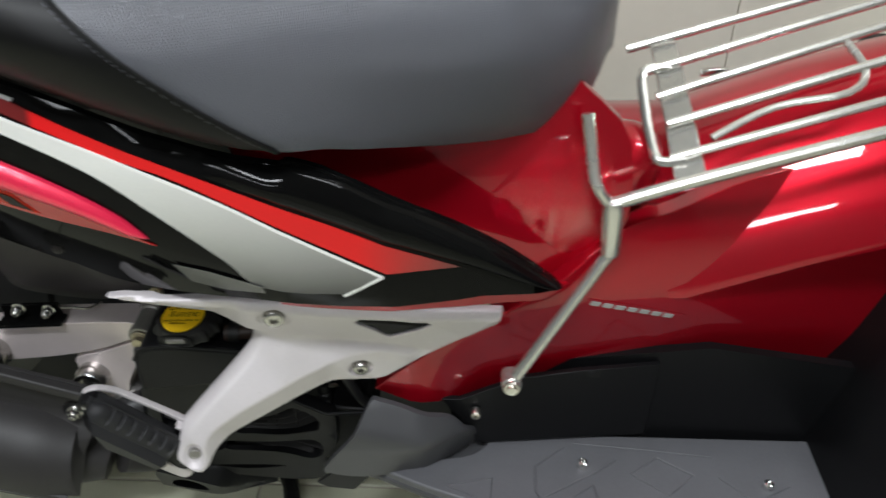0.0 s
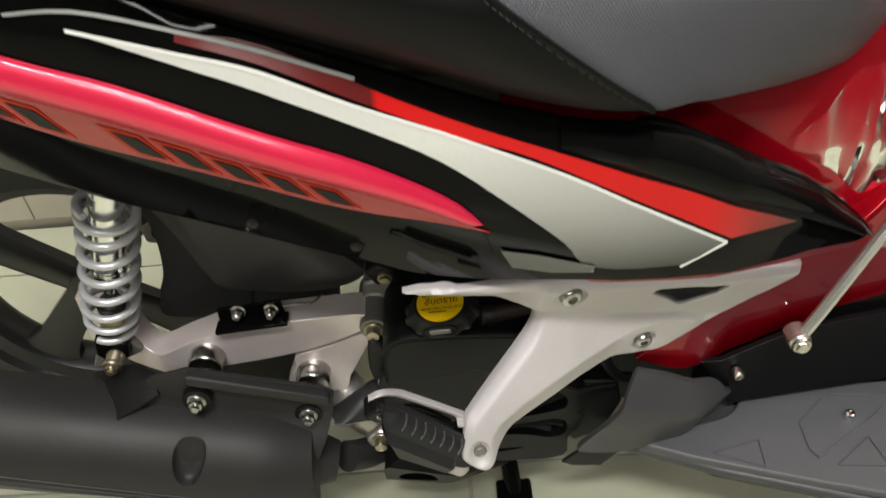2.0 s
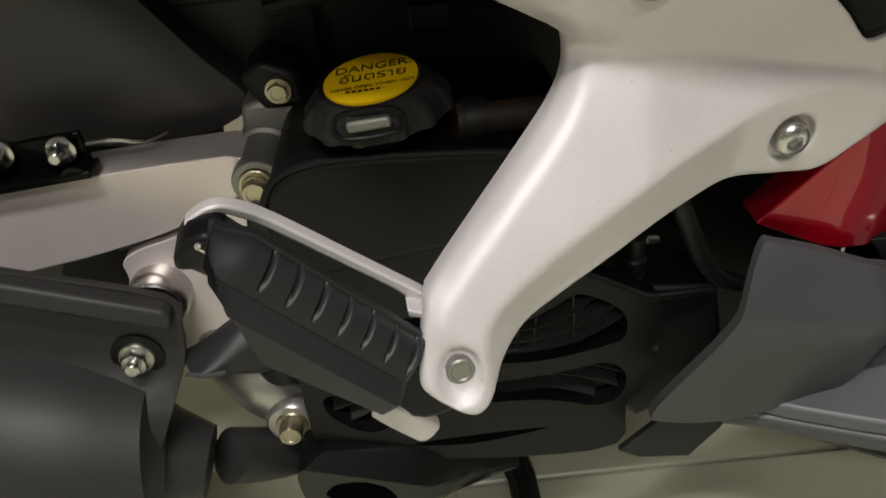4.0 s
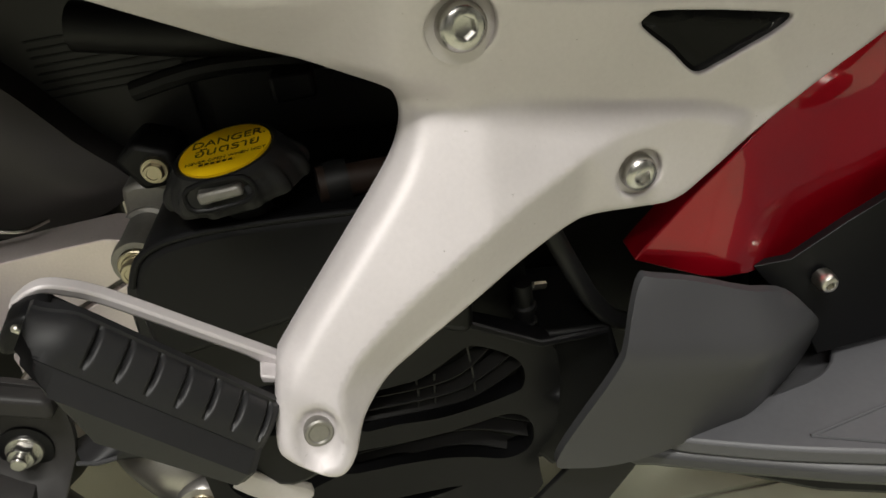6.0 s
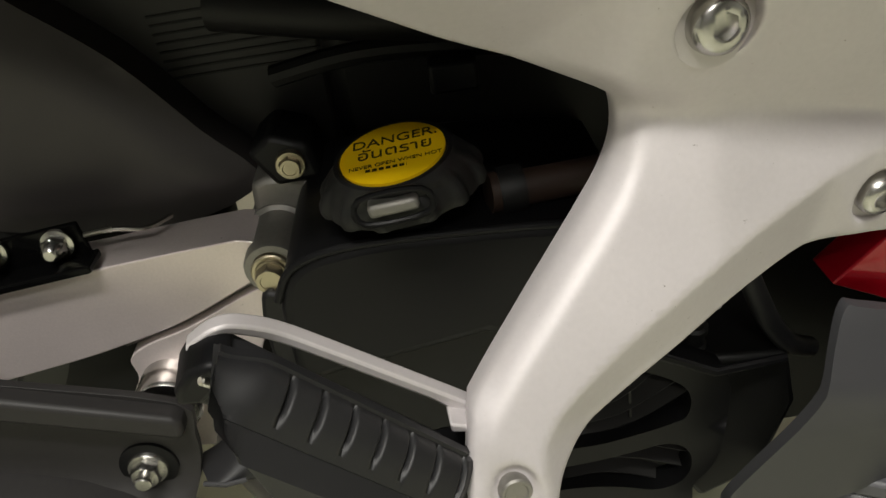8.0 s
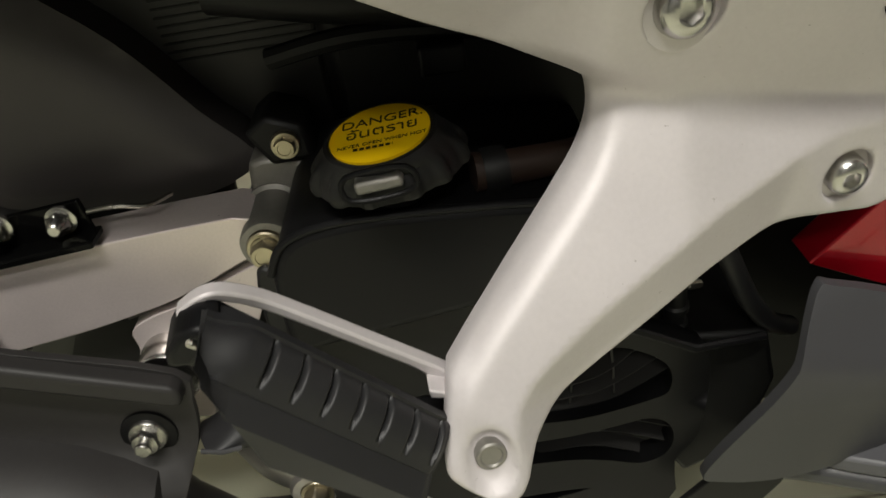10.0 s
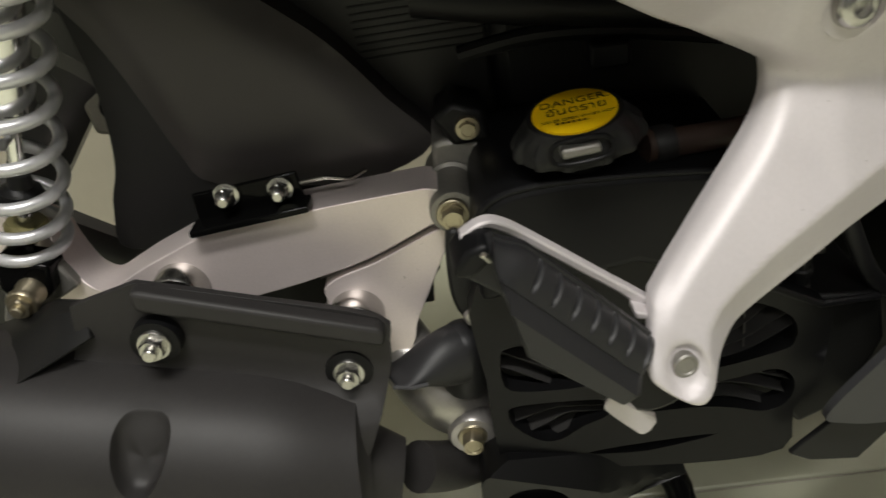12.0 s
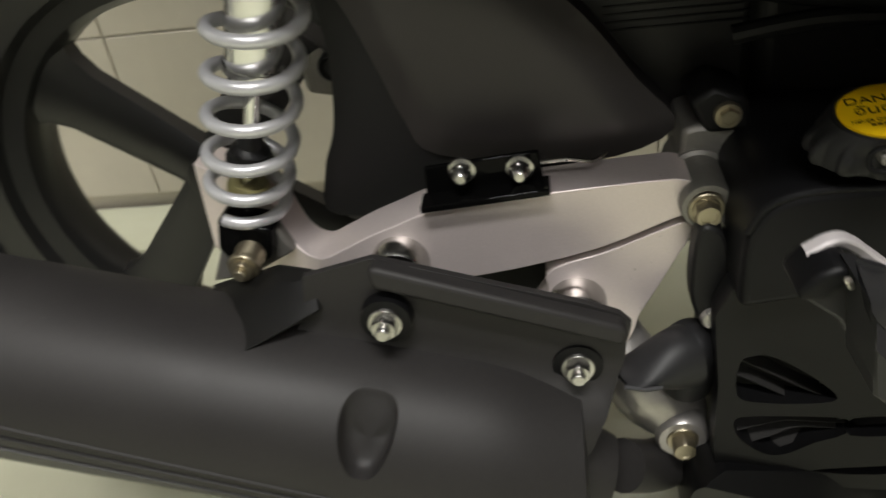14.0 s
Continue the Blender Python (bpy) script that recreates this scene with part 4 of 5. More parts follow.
part("lower_plate", skin(spline([(-0.300, 0.3640), (-0.311, 0.3615), (-0.344, 0.3475), (-0.366, 0.3412), (-0.377, 0.3340), (-0.377, 0.322), (-0.386, 0.306), (-0.390, 0.280), (-0.345, 0.272), (-0.331, 0.288), (-0.3265, 0.303), (-0.3165, 0.3225), (-0.305, 0.3455), (-0.2960, 0.3605)], 4, True), level(0.6615), 0, 0.02, 0.012), ALU, swing, bevel=0.003)
# Darker metal backing stands in for the shade inside the groove.
part("groove_shade_strip", skin(band([(-0.297, 0.3690), (-0.311, 0.3640), (-0.344, 0.3500), (-0.380, 0.3405)], 0.0060), level(0.668), 0, 0.012, 0.01), ALU_DULL, swing, "darker strip for the shade in the groove between the plates")
part("pivot_boss", turned([(0.0155, -0.045), (0.0155, -0.019), (0.0135, -0.0175), (0.0132, 0.0115), (0.0124, 0.0135), (0.0095, 0.0137), (0.0092, 0.0125)], (-0.2945, 0.6655, 0.3778), OUT, 36), ALU_DULL, swing, "dull cast pivot boss")
part("pivot_washer", turned([(0.0092, -0.001), (0.0092, 0.0012), (0.0085, 0.0018)], (-0.2952, 0.6520, 0.3772), OUT, 28), ZINC, swing)
part("pivot_bolt", hex_bolt((-0.2952, 0.6512, 0.3772), OUT, 0.0066, 0.0075, flange=1.1, spin=0.0), ZINC, swing)
part("pivot_block", prism(spline([(-0.303, 0.4000), (-0.2985, 0.4055), (-0.290, 0.4060), (-0.2745, 0.4020), (-0.2700, 0.3960), (-0.2690, 0.3770), (-0.279, 0.3700), (-0.302, 0.3720)], 3, True), 0.686, 0.73), ALU_DULL, swing, bevel=0.003)
for x, z in ((-0.457, 0.350), (-0.361, 0.315)):
    part("muffler_boss", turned([(0.0165, -0.01), (0.0165, 0.010), (0.0152, 0.012), (0.0105, 0.0122), (0.010, 0.008)], (x, 0.655, z), OUT, 28), NUT, swing)
part("top_bolt_tab", prism([(-0.300, 0.420), (-0.288, 0.428), (-0.271, 0.421), (-0.268, 0.403), (-0.290, 0.402)], 0.684, 0.72), DARK, swing, bevel=0.003)
part("top_bolt", hex_bolt((-0.281, 0.683, 0.413), OUT, 0.0052, 0.005, spin=0.0), ZINC, swing)

# ---- shock absorber ----
S0, S1 = Vector((-0.546, 0.676, 0.372)), Vector((-0.478, 0.654, 0.575))
ax = (S1 - S0).normalized()
shock = part("shock_absorber", tube([S0 + ax * 0.098, S0 + ax * 0.099, S0 + ax * 0.103, S0 + ax * 0.1035, S1], [0.0130, 0.0150, 0.0150, 0.0142, 0.0142], 28), CHROME, scooter, "rear shock absorber with silver coil spring")
part("damper_rod", tube([S0, S0 + ax * 0.12], 0.0042, 14), CHROME, shock)
side1 = ax.cross(Vector((0, 1, 0))).normalized()
side2 = ax.cross(side1)
coil, h = [], 0.014
for i in range(8 * 28):
    turn = i / 28
    h += (0.0165 if turn < 1.2 else 0.0200 if turn < 2 else 0.0243 if turn < 6.5 else 0.012) / 28
    coil.append(S0 + ax * h + (0.0205 + 0.0022 * min(1, turn / 2)) * (math.cos(2 * math.pi * turn + 1.2) * side1 + math.sin(2 * math.pi * turn + 1.2) * side2))
part("coil_spring", tube(coil, 0.0036, 12), SPRING, shock, "silver painted coil spring", 60)
part("lower_mount", prism([(-0.5525, 0.3885), (-0.5235, 0.3795), (-0.5270, 0.3620), (-0.5340, 0.3570), (-0.5520, 0.3600), (-0.5575, 0.3680)], 0.653, 0.674), GLOSS_BLACK, shock, "glossy black lower eye cover", bevel=0.0025, seg=3)
part("mount_lug", prism([(-0.5520, 0.3820), (-0.5720, 0.3400), (-0.5480, 0.3430), (-0.5180, 0.3580), (-0.5240, 0.3740)], 0.663, 0.672), ALU_DULL, shock, "dull cast lug behind the lower eye", bevel=0.002)
part("mount_bush", turned([(0.0085, -0.002), (0.0088, 0.002), (0.0080, 0.0035), (0.0080, 0.0120), (0.0074, 0.0130)], (-0.5390, 0.654, 0.3655), (-0.05, -1, -0.10), 24), ZINC, shock)
part("mount_bolt", hex_bolt((-0.5395, 0.6415, 0.3643), (-0.05, -1, -0.10), 0.0068, 0.005, stud=0.004), ZINC, shock)
part("bump_stop", turned([(0.0115, 0.000), (0.0120, 0.006), (0.010, 0.009)], S0 + ax * 0.021, ax, 28), LIME, shock, "yellowish bump stop seat")
part("rod_boot", turned([(0.0125, 0.0), (0.013, 0.004), (0.010, 0.006), (0.011, 0.009), (0.007, 0.012), (0.006, 0.020)], S0 + ax * 0.042, ax, 24), RUBBER, shock, "black rubber boot")

# ---- rear wheel ----
AX = Vector((-0.597, MID, 0.362))


def ring(rows, place, seg=72):
    bm = bmesh.new()
    g = [[bm.verts.new(Vector(place) + Vector((r * math.cos(2 * math.pi * k / seg), y, r * math.sin(2 * math.pi * k / seg)))) for r, y in rows] for k in range(seg)]
    for k in range(seg):
        a, b = g[k], g[(k + 1) % seg]
        for i in range(len(rows)):
            j = (i + 1) % len(rows)
            bm.faces.new((a[i], a[j], b[j], b[i]))
    return bm


wheel = part("rear_wheel", ring([(0.1215, -0.012), (0.126, -0.021), (0.138, -0.026), (0.142, -0.034), (0.172, -0.037), (0.172, 0.037), (0.142, 0.034), (0.126, 0.021), (0.1215, 0.012)], AX), WHEEL, scooter, "black cast rear wheel with four spokes")
part("tyre", ring([(0.166, -0.040), (0.180, -0.046), (0.205, -0.049), (0.228, -0.044), (0.245, -0.032), (0.258, -0.012), (0.260, 0.0), (0.258, 0.012), (0.245, 0.032), (0.228, 0.044), (0.205, 0.049), (0.180, 0.046), (0.166, 0.040)], AX), TYRE, wheel, "black road tyre")
part("hub", turned([(0.018, -0.03), (0.022, -0.02), (0.022, 0.012), (0.018, 0.016), (0.012, 0.0165)], AX, OUT, 32), WHEEL, wheel)
for k in range(4):
    a = radians(142 + 90 * k)
    d, n = Vector((math.cos(a), 0, math.sin(a))), Vector((-math.sin(a), 0, math.cos(a)))
    rows = []
    for r, w, t in ((0.0, 0.017, 0.010), (0.023, 0.017, 0.009), (0.06, 0.0195, 0.008), (0.095, 0.0215, 0.008), (0.110, 0.0255, 0.009), (0.118, 0.031, 0.009), (0.126, 0.040, 0.010)):
        c = AX + d * r + Vector((0, -0.006, 0))
        rows.append([c + n * w + Vector((0, t, 0)), c + n * w + Vector((0, -t * 0.6, 0)), c + n * w * 0.6 + Vector((0, -t, 0)), c - n * w * 0.6 + Vector((0, -t, 0)), c - n * w + Vector((0, -t * 0.6, 0)), c - n * w + Vector((0, t, 0)), c + n * w + Vector((0, t, 0))])
    part("spoke", sheet(rows), WHEEL, wheel)

# ---- fender and inner housing ----
fender_out = spline([(-0.43, 0.545), (-0.392, 0.502), (-0.353, 0.466), (-0.324, 0.427), (-0.303, 0.396), (-0.351, 0.379), (-0.435, 0.390), (-0.452, 0.413), (-0.462, 0.443), (-0.48, 0.49), (-0.52, 0.56), (-0.47, 0.60)], 4, True)
part("inner_fender", skin(fender_out, lambda x, z: 0.698 + 0.010 * (1 - ease(edge_distance(Vector((x, z)), fender_out) / 0.02)), 0, 0.12, 0.011), FENDER, scooter, "dark grey plastic inner fender over the rear tyre", 50, bevel=0.003)
# Added black plate, standing in for the dark between fender and tyre.
part("fender_blocker", skin(spline([(-0.494, 0.55), (-0.493, 0.492), (-0.490, 0.460), (-0.492, 0.430), (-0.497, 0.405), (-0.507, 0.380), (-0.505, 0.350), (-0.42, 0.36), (-0.43, 0.46), (-0.45, 0.55)], 4, True), level(0.715), 0, 0.03, 0.02), TYRE, scooter, "added black plate blocking the view beside the fender", bevel=0.006)
air_box = part("air_box", box((-0.44, 0.735, 0.39), (-0.259, 0.85, 0.72)), AIR_BOX, scooter, "black plastic air cleaner housing with ribs", bevel=0.006)
for k in range(8):
    z = 0.4440 + 0.0044 * k
    part("rib", box((-0.3380 + -0.0003 * k, 0.7342, z), (-0.2590, 0.737, z + 0.0010)), PLASTIC, air_box)
# Plain black boxes added to block the view through and keep it dark.
part("engine_filler", box((-0.262, 0.72, 0.24), (0.02, 0.88, 0.66)), DARK, scooter, "plain black box filling in for the engine behind the bracket", bevel=0.01)
part("gap_filler", box((-0.115, 0.700, 0.185), (0.04, 0.75, 0.36)), DARK, scooter, "added black box closing the gap behind the corner cover", bevel=0.003)
caliper = part("brake_caliper", prism([(-0.520, 0.415), (-0.522, 0.438), (-0.500, 0.452), (-0.478, 0.444), (-0.476, 0.405)], 0.755, 0.785), ALU_DULL, scooter, "dull metal brake caliper behind the wheel", bevel=0.004)
part("caliper_bush", turned([(0.009, -0.01), (0.009, 0.006), (0.0075, 0.008), (0.005, 0.006)], (-0.498, 0.752, 0.434), OUT, 20), RUBBER, caliper)
# Another plain black box, added to fill the dark under the seat.
part("underseat_filler", box((-0.85, 0.70, 0.60), (0.10, 0.88, 0.74)), DARK, scooter, "plain black box filling the space under the seat", bevel=0.02)
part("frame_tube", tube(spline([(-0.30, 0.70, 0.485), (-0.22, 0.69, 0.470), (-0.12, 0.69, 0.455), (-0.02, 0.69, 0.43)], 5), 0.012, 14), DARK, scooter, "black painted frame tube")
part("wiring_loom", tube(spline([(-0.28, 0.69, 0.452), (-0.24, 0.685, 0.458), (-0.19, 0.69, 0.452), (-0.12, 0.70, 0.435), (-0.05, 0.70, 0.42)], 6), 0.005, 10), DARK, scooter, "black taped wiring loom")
part("connector", box((-0.213, 0.672, 0.438), (-0.192, 0.69, 0.452)), PLASTIC, scooter, "small black wiring connector", bevel=0.002)
plate = part("fender_stay", prism([(-0.437, 0.404), (-0.377, 0.409), (-0.375, 0.390), (-0.438, 0.383)], 0.666, 0.669), GLOSS_BLACK, scooter, "black steel stay on the swing arm", bevel=0.001)
part("stay_foot", prism([(-0.440, 0.388), (-0.372, 0.394), (-0.372, 0.390), (-0.440, 0.384)], 0.652, 0.668), GLOSS_BLACK, plate, bevel=0.001)
part("stay_wire", tube(spline([(-0.378, 0.668, 0.401), (-0.362, 0.668, 0.402), (-0.350, 0.672, 0.398), (-0.342, 0.685, 0.396)], 4), 0.0012, 8), STEEL, plate)
for x, z in ((-0.417, 0.402), (-0.387, 0.401)):
    part("acorn_nut", turned([(0.0072, -0.001), (0.0072, 0.001), (0.0058, 0.0015), (0.0058, 0.0055), (0.0048, 0.006), (0.0042, 0.009), (0.0024, 0.0108)], (x, 0.664, z), OUT, 24, sides={2, 3}), NUT, plate)

# ---- muffler ----
def axis_z(x):
    return 0.303 - 0.28 * (x + 0.57)


muffler = part("muffler", tube([(x, 0.616, axis_z(x) - 0.014) for x in (-0.85, -0.845, -0.445, -0.422, -0.392, -0.368, -0.348)], [0.020, 0.024, 0.024, 0.047, 0.043, 0.028, 0.02], 40), MUFFLER, scooter, "satin black muffler with heat cover and bolted stay", 50)
def cover_low(x):
    return radians(67 * (-0.506 - x) - 0.5)


def on_cover(x, v, sink=0.0):
    """A place on the heat cover: v is the way round it from its foremost line, sink the depth below it."""
    r = 0.058 * (1 - 0.16 * ease((x + 0.43) / 0.08) ** 2) - sink
    return Vector((x, 0.612 - r * math.cos(v / 0.058), axis_z(x) + r * math.sin(v / 0.058)))


def slot_x(v):
    return -0.4735 + 0.21 * (v - 0.0143)


slot = []
for k in range(48):
    a = 2 * math.pi * k / 48
    half = 0.0232 if math.sin(a) < 0 else 0.025
    v = 0.0385 + half * math.sin(a)
    wide = 0.0125 + 0.12 * (v - 0.030)
    slot.append((slot_x(v) + wide * math.copysign(abs(math.cos(a)) ** 0.72, math.cos(a)), v))
rim = [(-0.86 + 0.50 * k / 60, 0.058 * cover_low(-0.86 + 0.50 * k / 60)) for k in range(61)] + [(-0.36 - 0.50 * k / 60, 0.119) for k in range(61)]
bm = skin(rim, level(0), 0, 0, 0.0055, [slot])
for v in bm.verts:
    v.co = on_cover(v.co.x, v.co.z)
cover = part("heat_cover", bm, MUFFLER, muffler, "satin black heat cover with a pressed slot", 50)
walls = []
for sink, shrink in ((0.0, 1.0), (0.0006, 0.985), (0.0024, 0.95), (0.0052, 0.90), (0.0080, 0.80), (0.0094, 0.60), (0.0098, 0.30), (0.0098, 0.0)):
    walls.append([on_cover(slot_x(0.036) + (x - slot_x(0.036)) * shrink, 0.036 + (v - 0.036) * shrink, sink * (1 - 0.75 * ease((v - 0.040) / 0.022) * shrink)) for x, v in slot + slot[:1]])
part("slot_well", sheet(walls), MUFFLER, cover, "pressed slot in the heat cover", 60)
lower = []
for i in range(41):
    x = -0.86 + 0.49 * i / 40
    low = 67 * (-0.506 - x) - 0.5
    lower.append([(x, 0.612 - r * math.cos(radians(low + a)), axis_z(x) + r * math.sin(radians(low + a))) for a, r in ((1.5, 0.052), (0.5, 0.0555), (-3, 0.0565), (-6.5, 0.0565), (-7.2, 0.054), (-9.5, 0.054), (-10.2, 0.0565), (-16, 0.0565), (-17, 0.054), (-20, 0.054), (-21, 0.0565), (-40, 0.056))])
part("lower_shield", sheet(lower), MUFFLER, muffler, "ribbed lower half of the heat cover", 25)
part("cover_lip", tube([(x, 0.612 - 0.0578 * math.cos(radians(67 * (-0.506 - x) - 0.5)), axis_z(x) + 0.0578 * math.sin(radians(67 * (-0.506 - x) - 0.5))) for x in [-0.86 + 0.42 * k / 14 for k in range(15)]], 0.0012, 8), MUFFLER, muffler)
stay = part("muffler_stay", skin(spline([(-0.508, 0.340), (-0.501, 0.356), (-0.499, 0.366), (-0.497, 0.375)], 3) + spline([(-0.460, 0.384), (-0.40, 0.364), (-0.341, 0.343), (-0.338, 0.325), (-0.343, 0.300), (-0.363, 0.258)], 3) + [Vector((-0.45, 0.29)), Vector((-0.505, 0.305))], lambda x, z: 0.613 - 0.02 * ease((0.335 - 0.28 * (x + 0.46) - z) / 0.03), 0, 0.004, 0.008), MUFFLER, muffler, "black pressed steel muffler stay", bevel=0.001)
part("stay_lip", prism([(-0.4610, 0.3835), (-0.4560, 0.3830), (-0.3400, 0.3415), (-0.3385, 0.3385), (-0.3390, 0.3305), (-0.3430, 0.3300), (-0.4590, 0.3710), (-0.4610, 0.3740)], 0.604, 0.616), MUFFLER, muffler, "rolled black lip of the stay", bevel=0.0028, seg=3)
part("stay_gusset", thicken(sheet([[(-0.566, 0.650, 0.347), (-0.545, 0.647, 0.3545), (-0.520, 0.640, 0.365), (-0.495, 0.622, 0.373)], [(-0.551, 0.619, 0.3485), (-0.536, 0.620, 0.3545), (-0.512, 0.620, 0.3665), (-0.493, 0.618, 0.3705)], [(-0.541, 0.590, 0.342), (-0.528, 0.592, 0.346), (-0.508, 0.600, 0.352), (-0.491, 0.610, 0.356)]]), (0, 0.004, -0.002)), DARK, muffler, "dark folded gusset of the stay", bevel=0.001)
for x, y, z in ((-0.457, 0.606, 0.351), (-0.363, 0.613, 0.311)):
    part("stay_washer", turned([(0.0135, -0.006), (0.0130, 0.0015), (0.009, 0.002)], (x, y, z), OUT, 28), PLASTIC, muffler)
    part("stay_nut", hex_bolt((x, y - 0.002, z), OUT, 0.0068, 0.006, stud=0.005, spin=0.0), NUT, muffler)
part("exhaust_pipe", tube(spline([(-0.34, 0.625, 0.220), (-0.31, 0.65, 0.195), (-0.25, 0.70, 0.18), (-0.12, 0.72, 0.18)], 5), 0.016, 18), MUFFLER, muffler, "black exhaust pipe")

# ---- engine hanger behind the muffler ----
hanger = part("hanger_elbow", tube(spline([(-0.350, 0.690, 0.290), (-0.338, 0.675, 0.268), (-0.324, 0.664, 0.249), (-0.311, 0.660, 0.235), (-0.300, 0.664, 0.224)], 5), [0.016, 0.017, 0.018, 0.019, 0.020, 0.0205, 0.021, 0.0215, 0.022, 0.022, 0.022, 0.022, 0.022, 0.0215, 0.021, 0.0205, 0.020, 0.0195, 0.019, 0.0185, 0.018], 24), CASTING, scooter, "dull cast aluminium engine hanger", 60)
part("hanger_boss", turned([(0.0155, -0.02), (0.0155, 0.001), (0.0135, 0.004)], (-0.304, 0.640, 0.2285), OUT), CASTING, hanger)
part("hanger_bolt", hex_bolt((-0.304, 0.637, 0.2285), OUT, 0.0070, 0.010, spin=0.0), ZINC, hanger)
bill = []
for k in range(13):
    t = k / 12
    c = Vector((-0.304, 0.634, 0.2965)).lerp(Vector((-0.3415, 0.613, 0.3010)), t)
    wide = 0.0165 * (1 - 0.25 * t) if t < 0.95 else 0.009
    tall = 0.0165 * (1 - ease(t) ** 1.4) + 0.0016
    bill.append([c + Vector((0.45 * wide * math.cos(a), -0.9 * wide * math.cos(a), 0)) + Vector((0, 0, tall * math.sin(a))) for a in [2 * math.pi * i / 24 for i in range(25)]])
duck = part("drain_bill", sheet(bill), RUBBER, scooter, "black rubber duck-bill drain", 60)
part("bill_lip", tube([(-0.340, 0.606, 0.3008), (-0.330, 0.604, 0.3002), (-0.321, 0.606, 0.2996)], 0.0012, 8), PLASTIC_GREY, duck)
part("rubber_cap", turned([(0.0125, -0.030), (0.0145, -0.026), (0.0150, 0.004), (0.0140, 0.011), (0.0105, 0.016), (0.004, 0.018)], (-0.301, 0.643, 0.291), (0.05, -0.15, 1), 28), RUBBER, scooter, "black rubber cap behind the drain", 50)
part("inner_web", prism([(-0.302, 0.352), (-0.309, 0.338), (-0.310, 0.320), (-0.316, 0.312), (-0.317, 0.296), (-0.328, 0.296), (-0.330, 0.330)], 0.690, 0.705), DARK, scooter, "dark inner web behind the plate", bevel=0.001)
clip = part("hose_bracket", prism(spline([(-0.300, 0.372), (-0.288, 0.368), (-0.284, 0.345), (-0.288, 0.318), (-0.298, 0.316), (-0.303, 0.335)], 3, True), 0.640, 0.655), PLASTIC_DULL, scooter, "black plastic hose bracket", bevel=0.002)
part("clip_bolt", turned([(0.0062, -0.012), (0.0062, 0.002), (0.0052, 0.0035), (0.0030, 0.0038)], (-0.2915, 0.640, 0.3170), OUT, 20), CASTING, clip, "pale round cast lug")
part("cross_rod", tube([(-0.318, 0.70, 0.352), (-0.27, 0.70, 0.350)], 0.006, 12), GLOSS_BLACK, scooter, "black cross rod")

# ---- radiator, grille ----
grille_out = spline([(-0.287, 0.350), (-0.205, 0.359), (-0.147, 0.331), (-0.106, 0.310), (-0.098, 0.296), (-0.102, 0.252), (-0.114, 0.234), (-0.118, 0.203), (-0.175, 0.200), (-0.272, 0.213), (-0.288, 0.222), (-0.290, 0.286)], 3, True)
open_a = spline([(-0.200, 0.296), (-0.185, 0.299), (-0.169, 0.301), (-0.154, 0.309), (-0.146, 0.314), (-0.140, 0.315), (-0.128, 0.309), (-0.119, 0.301), (-0.116, 0.292), (-0.118, 0.283), (-0.124, 0.280), (-0.141, 0.276), (-0.162, 0.273), (-0.186, 0.274), (-0.206, 0.275)], 3, True)
open_b = spline([(-0.219, 0.260), (-0.189, 0.261), (-0.164, 0.262), (-0.142, 0.265), (-0.128, 0.267), (-0.119, 0.263), (-0.115, 0.255), (-0.116, 0.245), (-0.122, 0.238), (-0.133, 0.236), (-0.148, 0.241), (-0.167, 0.245), (-0.191, 0.246), (-0.219, 0.247)], 3, True)
open_c = spline([(-0.280, 0.3020), (-0.274, 0.3060), (-0.266, 0.3060), (-0.254, 0.2990), (-0.238, 0.2860), (-0.229, 0.2745), (-0.241, 0.2715), (-0.267, 0.2730), (-0.280, 0.2790)], 3, True)
open_d = spline([(-0.280, 0.2600), (-0.271, 0.2630), (-0.244, 0.2620), (-0.222, 0.2590), (-0.222, 0.2480), (-0.237, 0.2415), (-0.251, 0.2330), (-0.263, 0.2340), (-0.277, 0.2470)], 3, True)
open_e = spline([(-0.236, 0.219), (-0.20, 0.222), (-0.158, 0.222), (-0.20, 0.215)], 3, True)
grille = part("radiator_grille", skin(grille_out, level(0.620), 0, 0.014, 0.010, [open_a, open_b, open_c, open_d, open_e]), GRILLE, scooter, "black plastic radiator grille with slats", bevel=0.0025, seg=3)
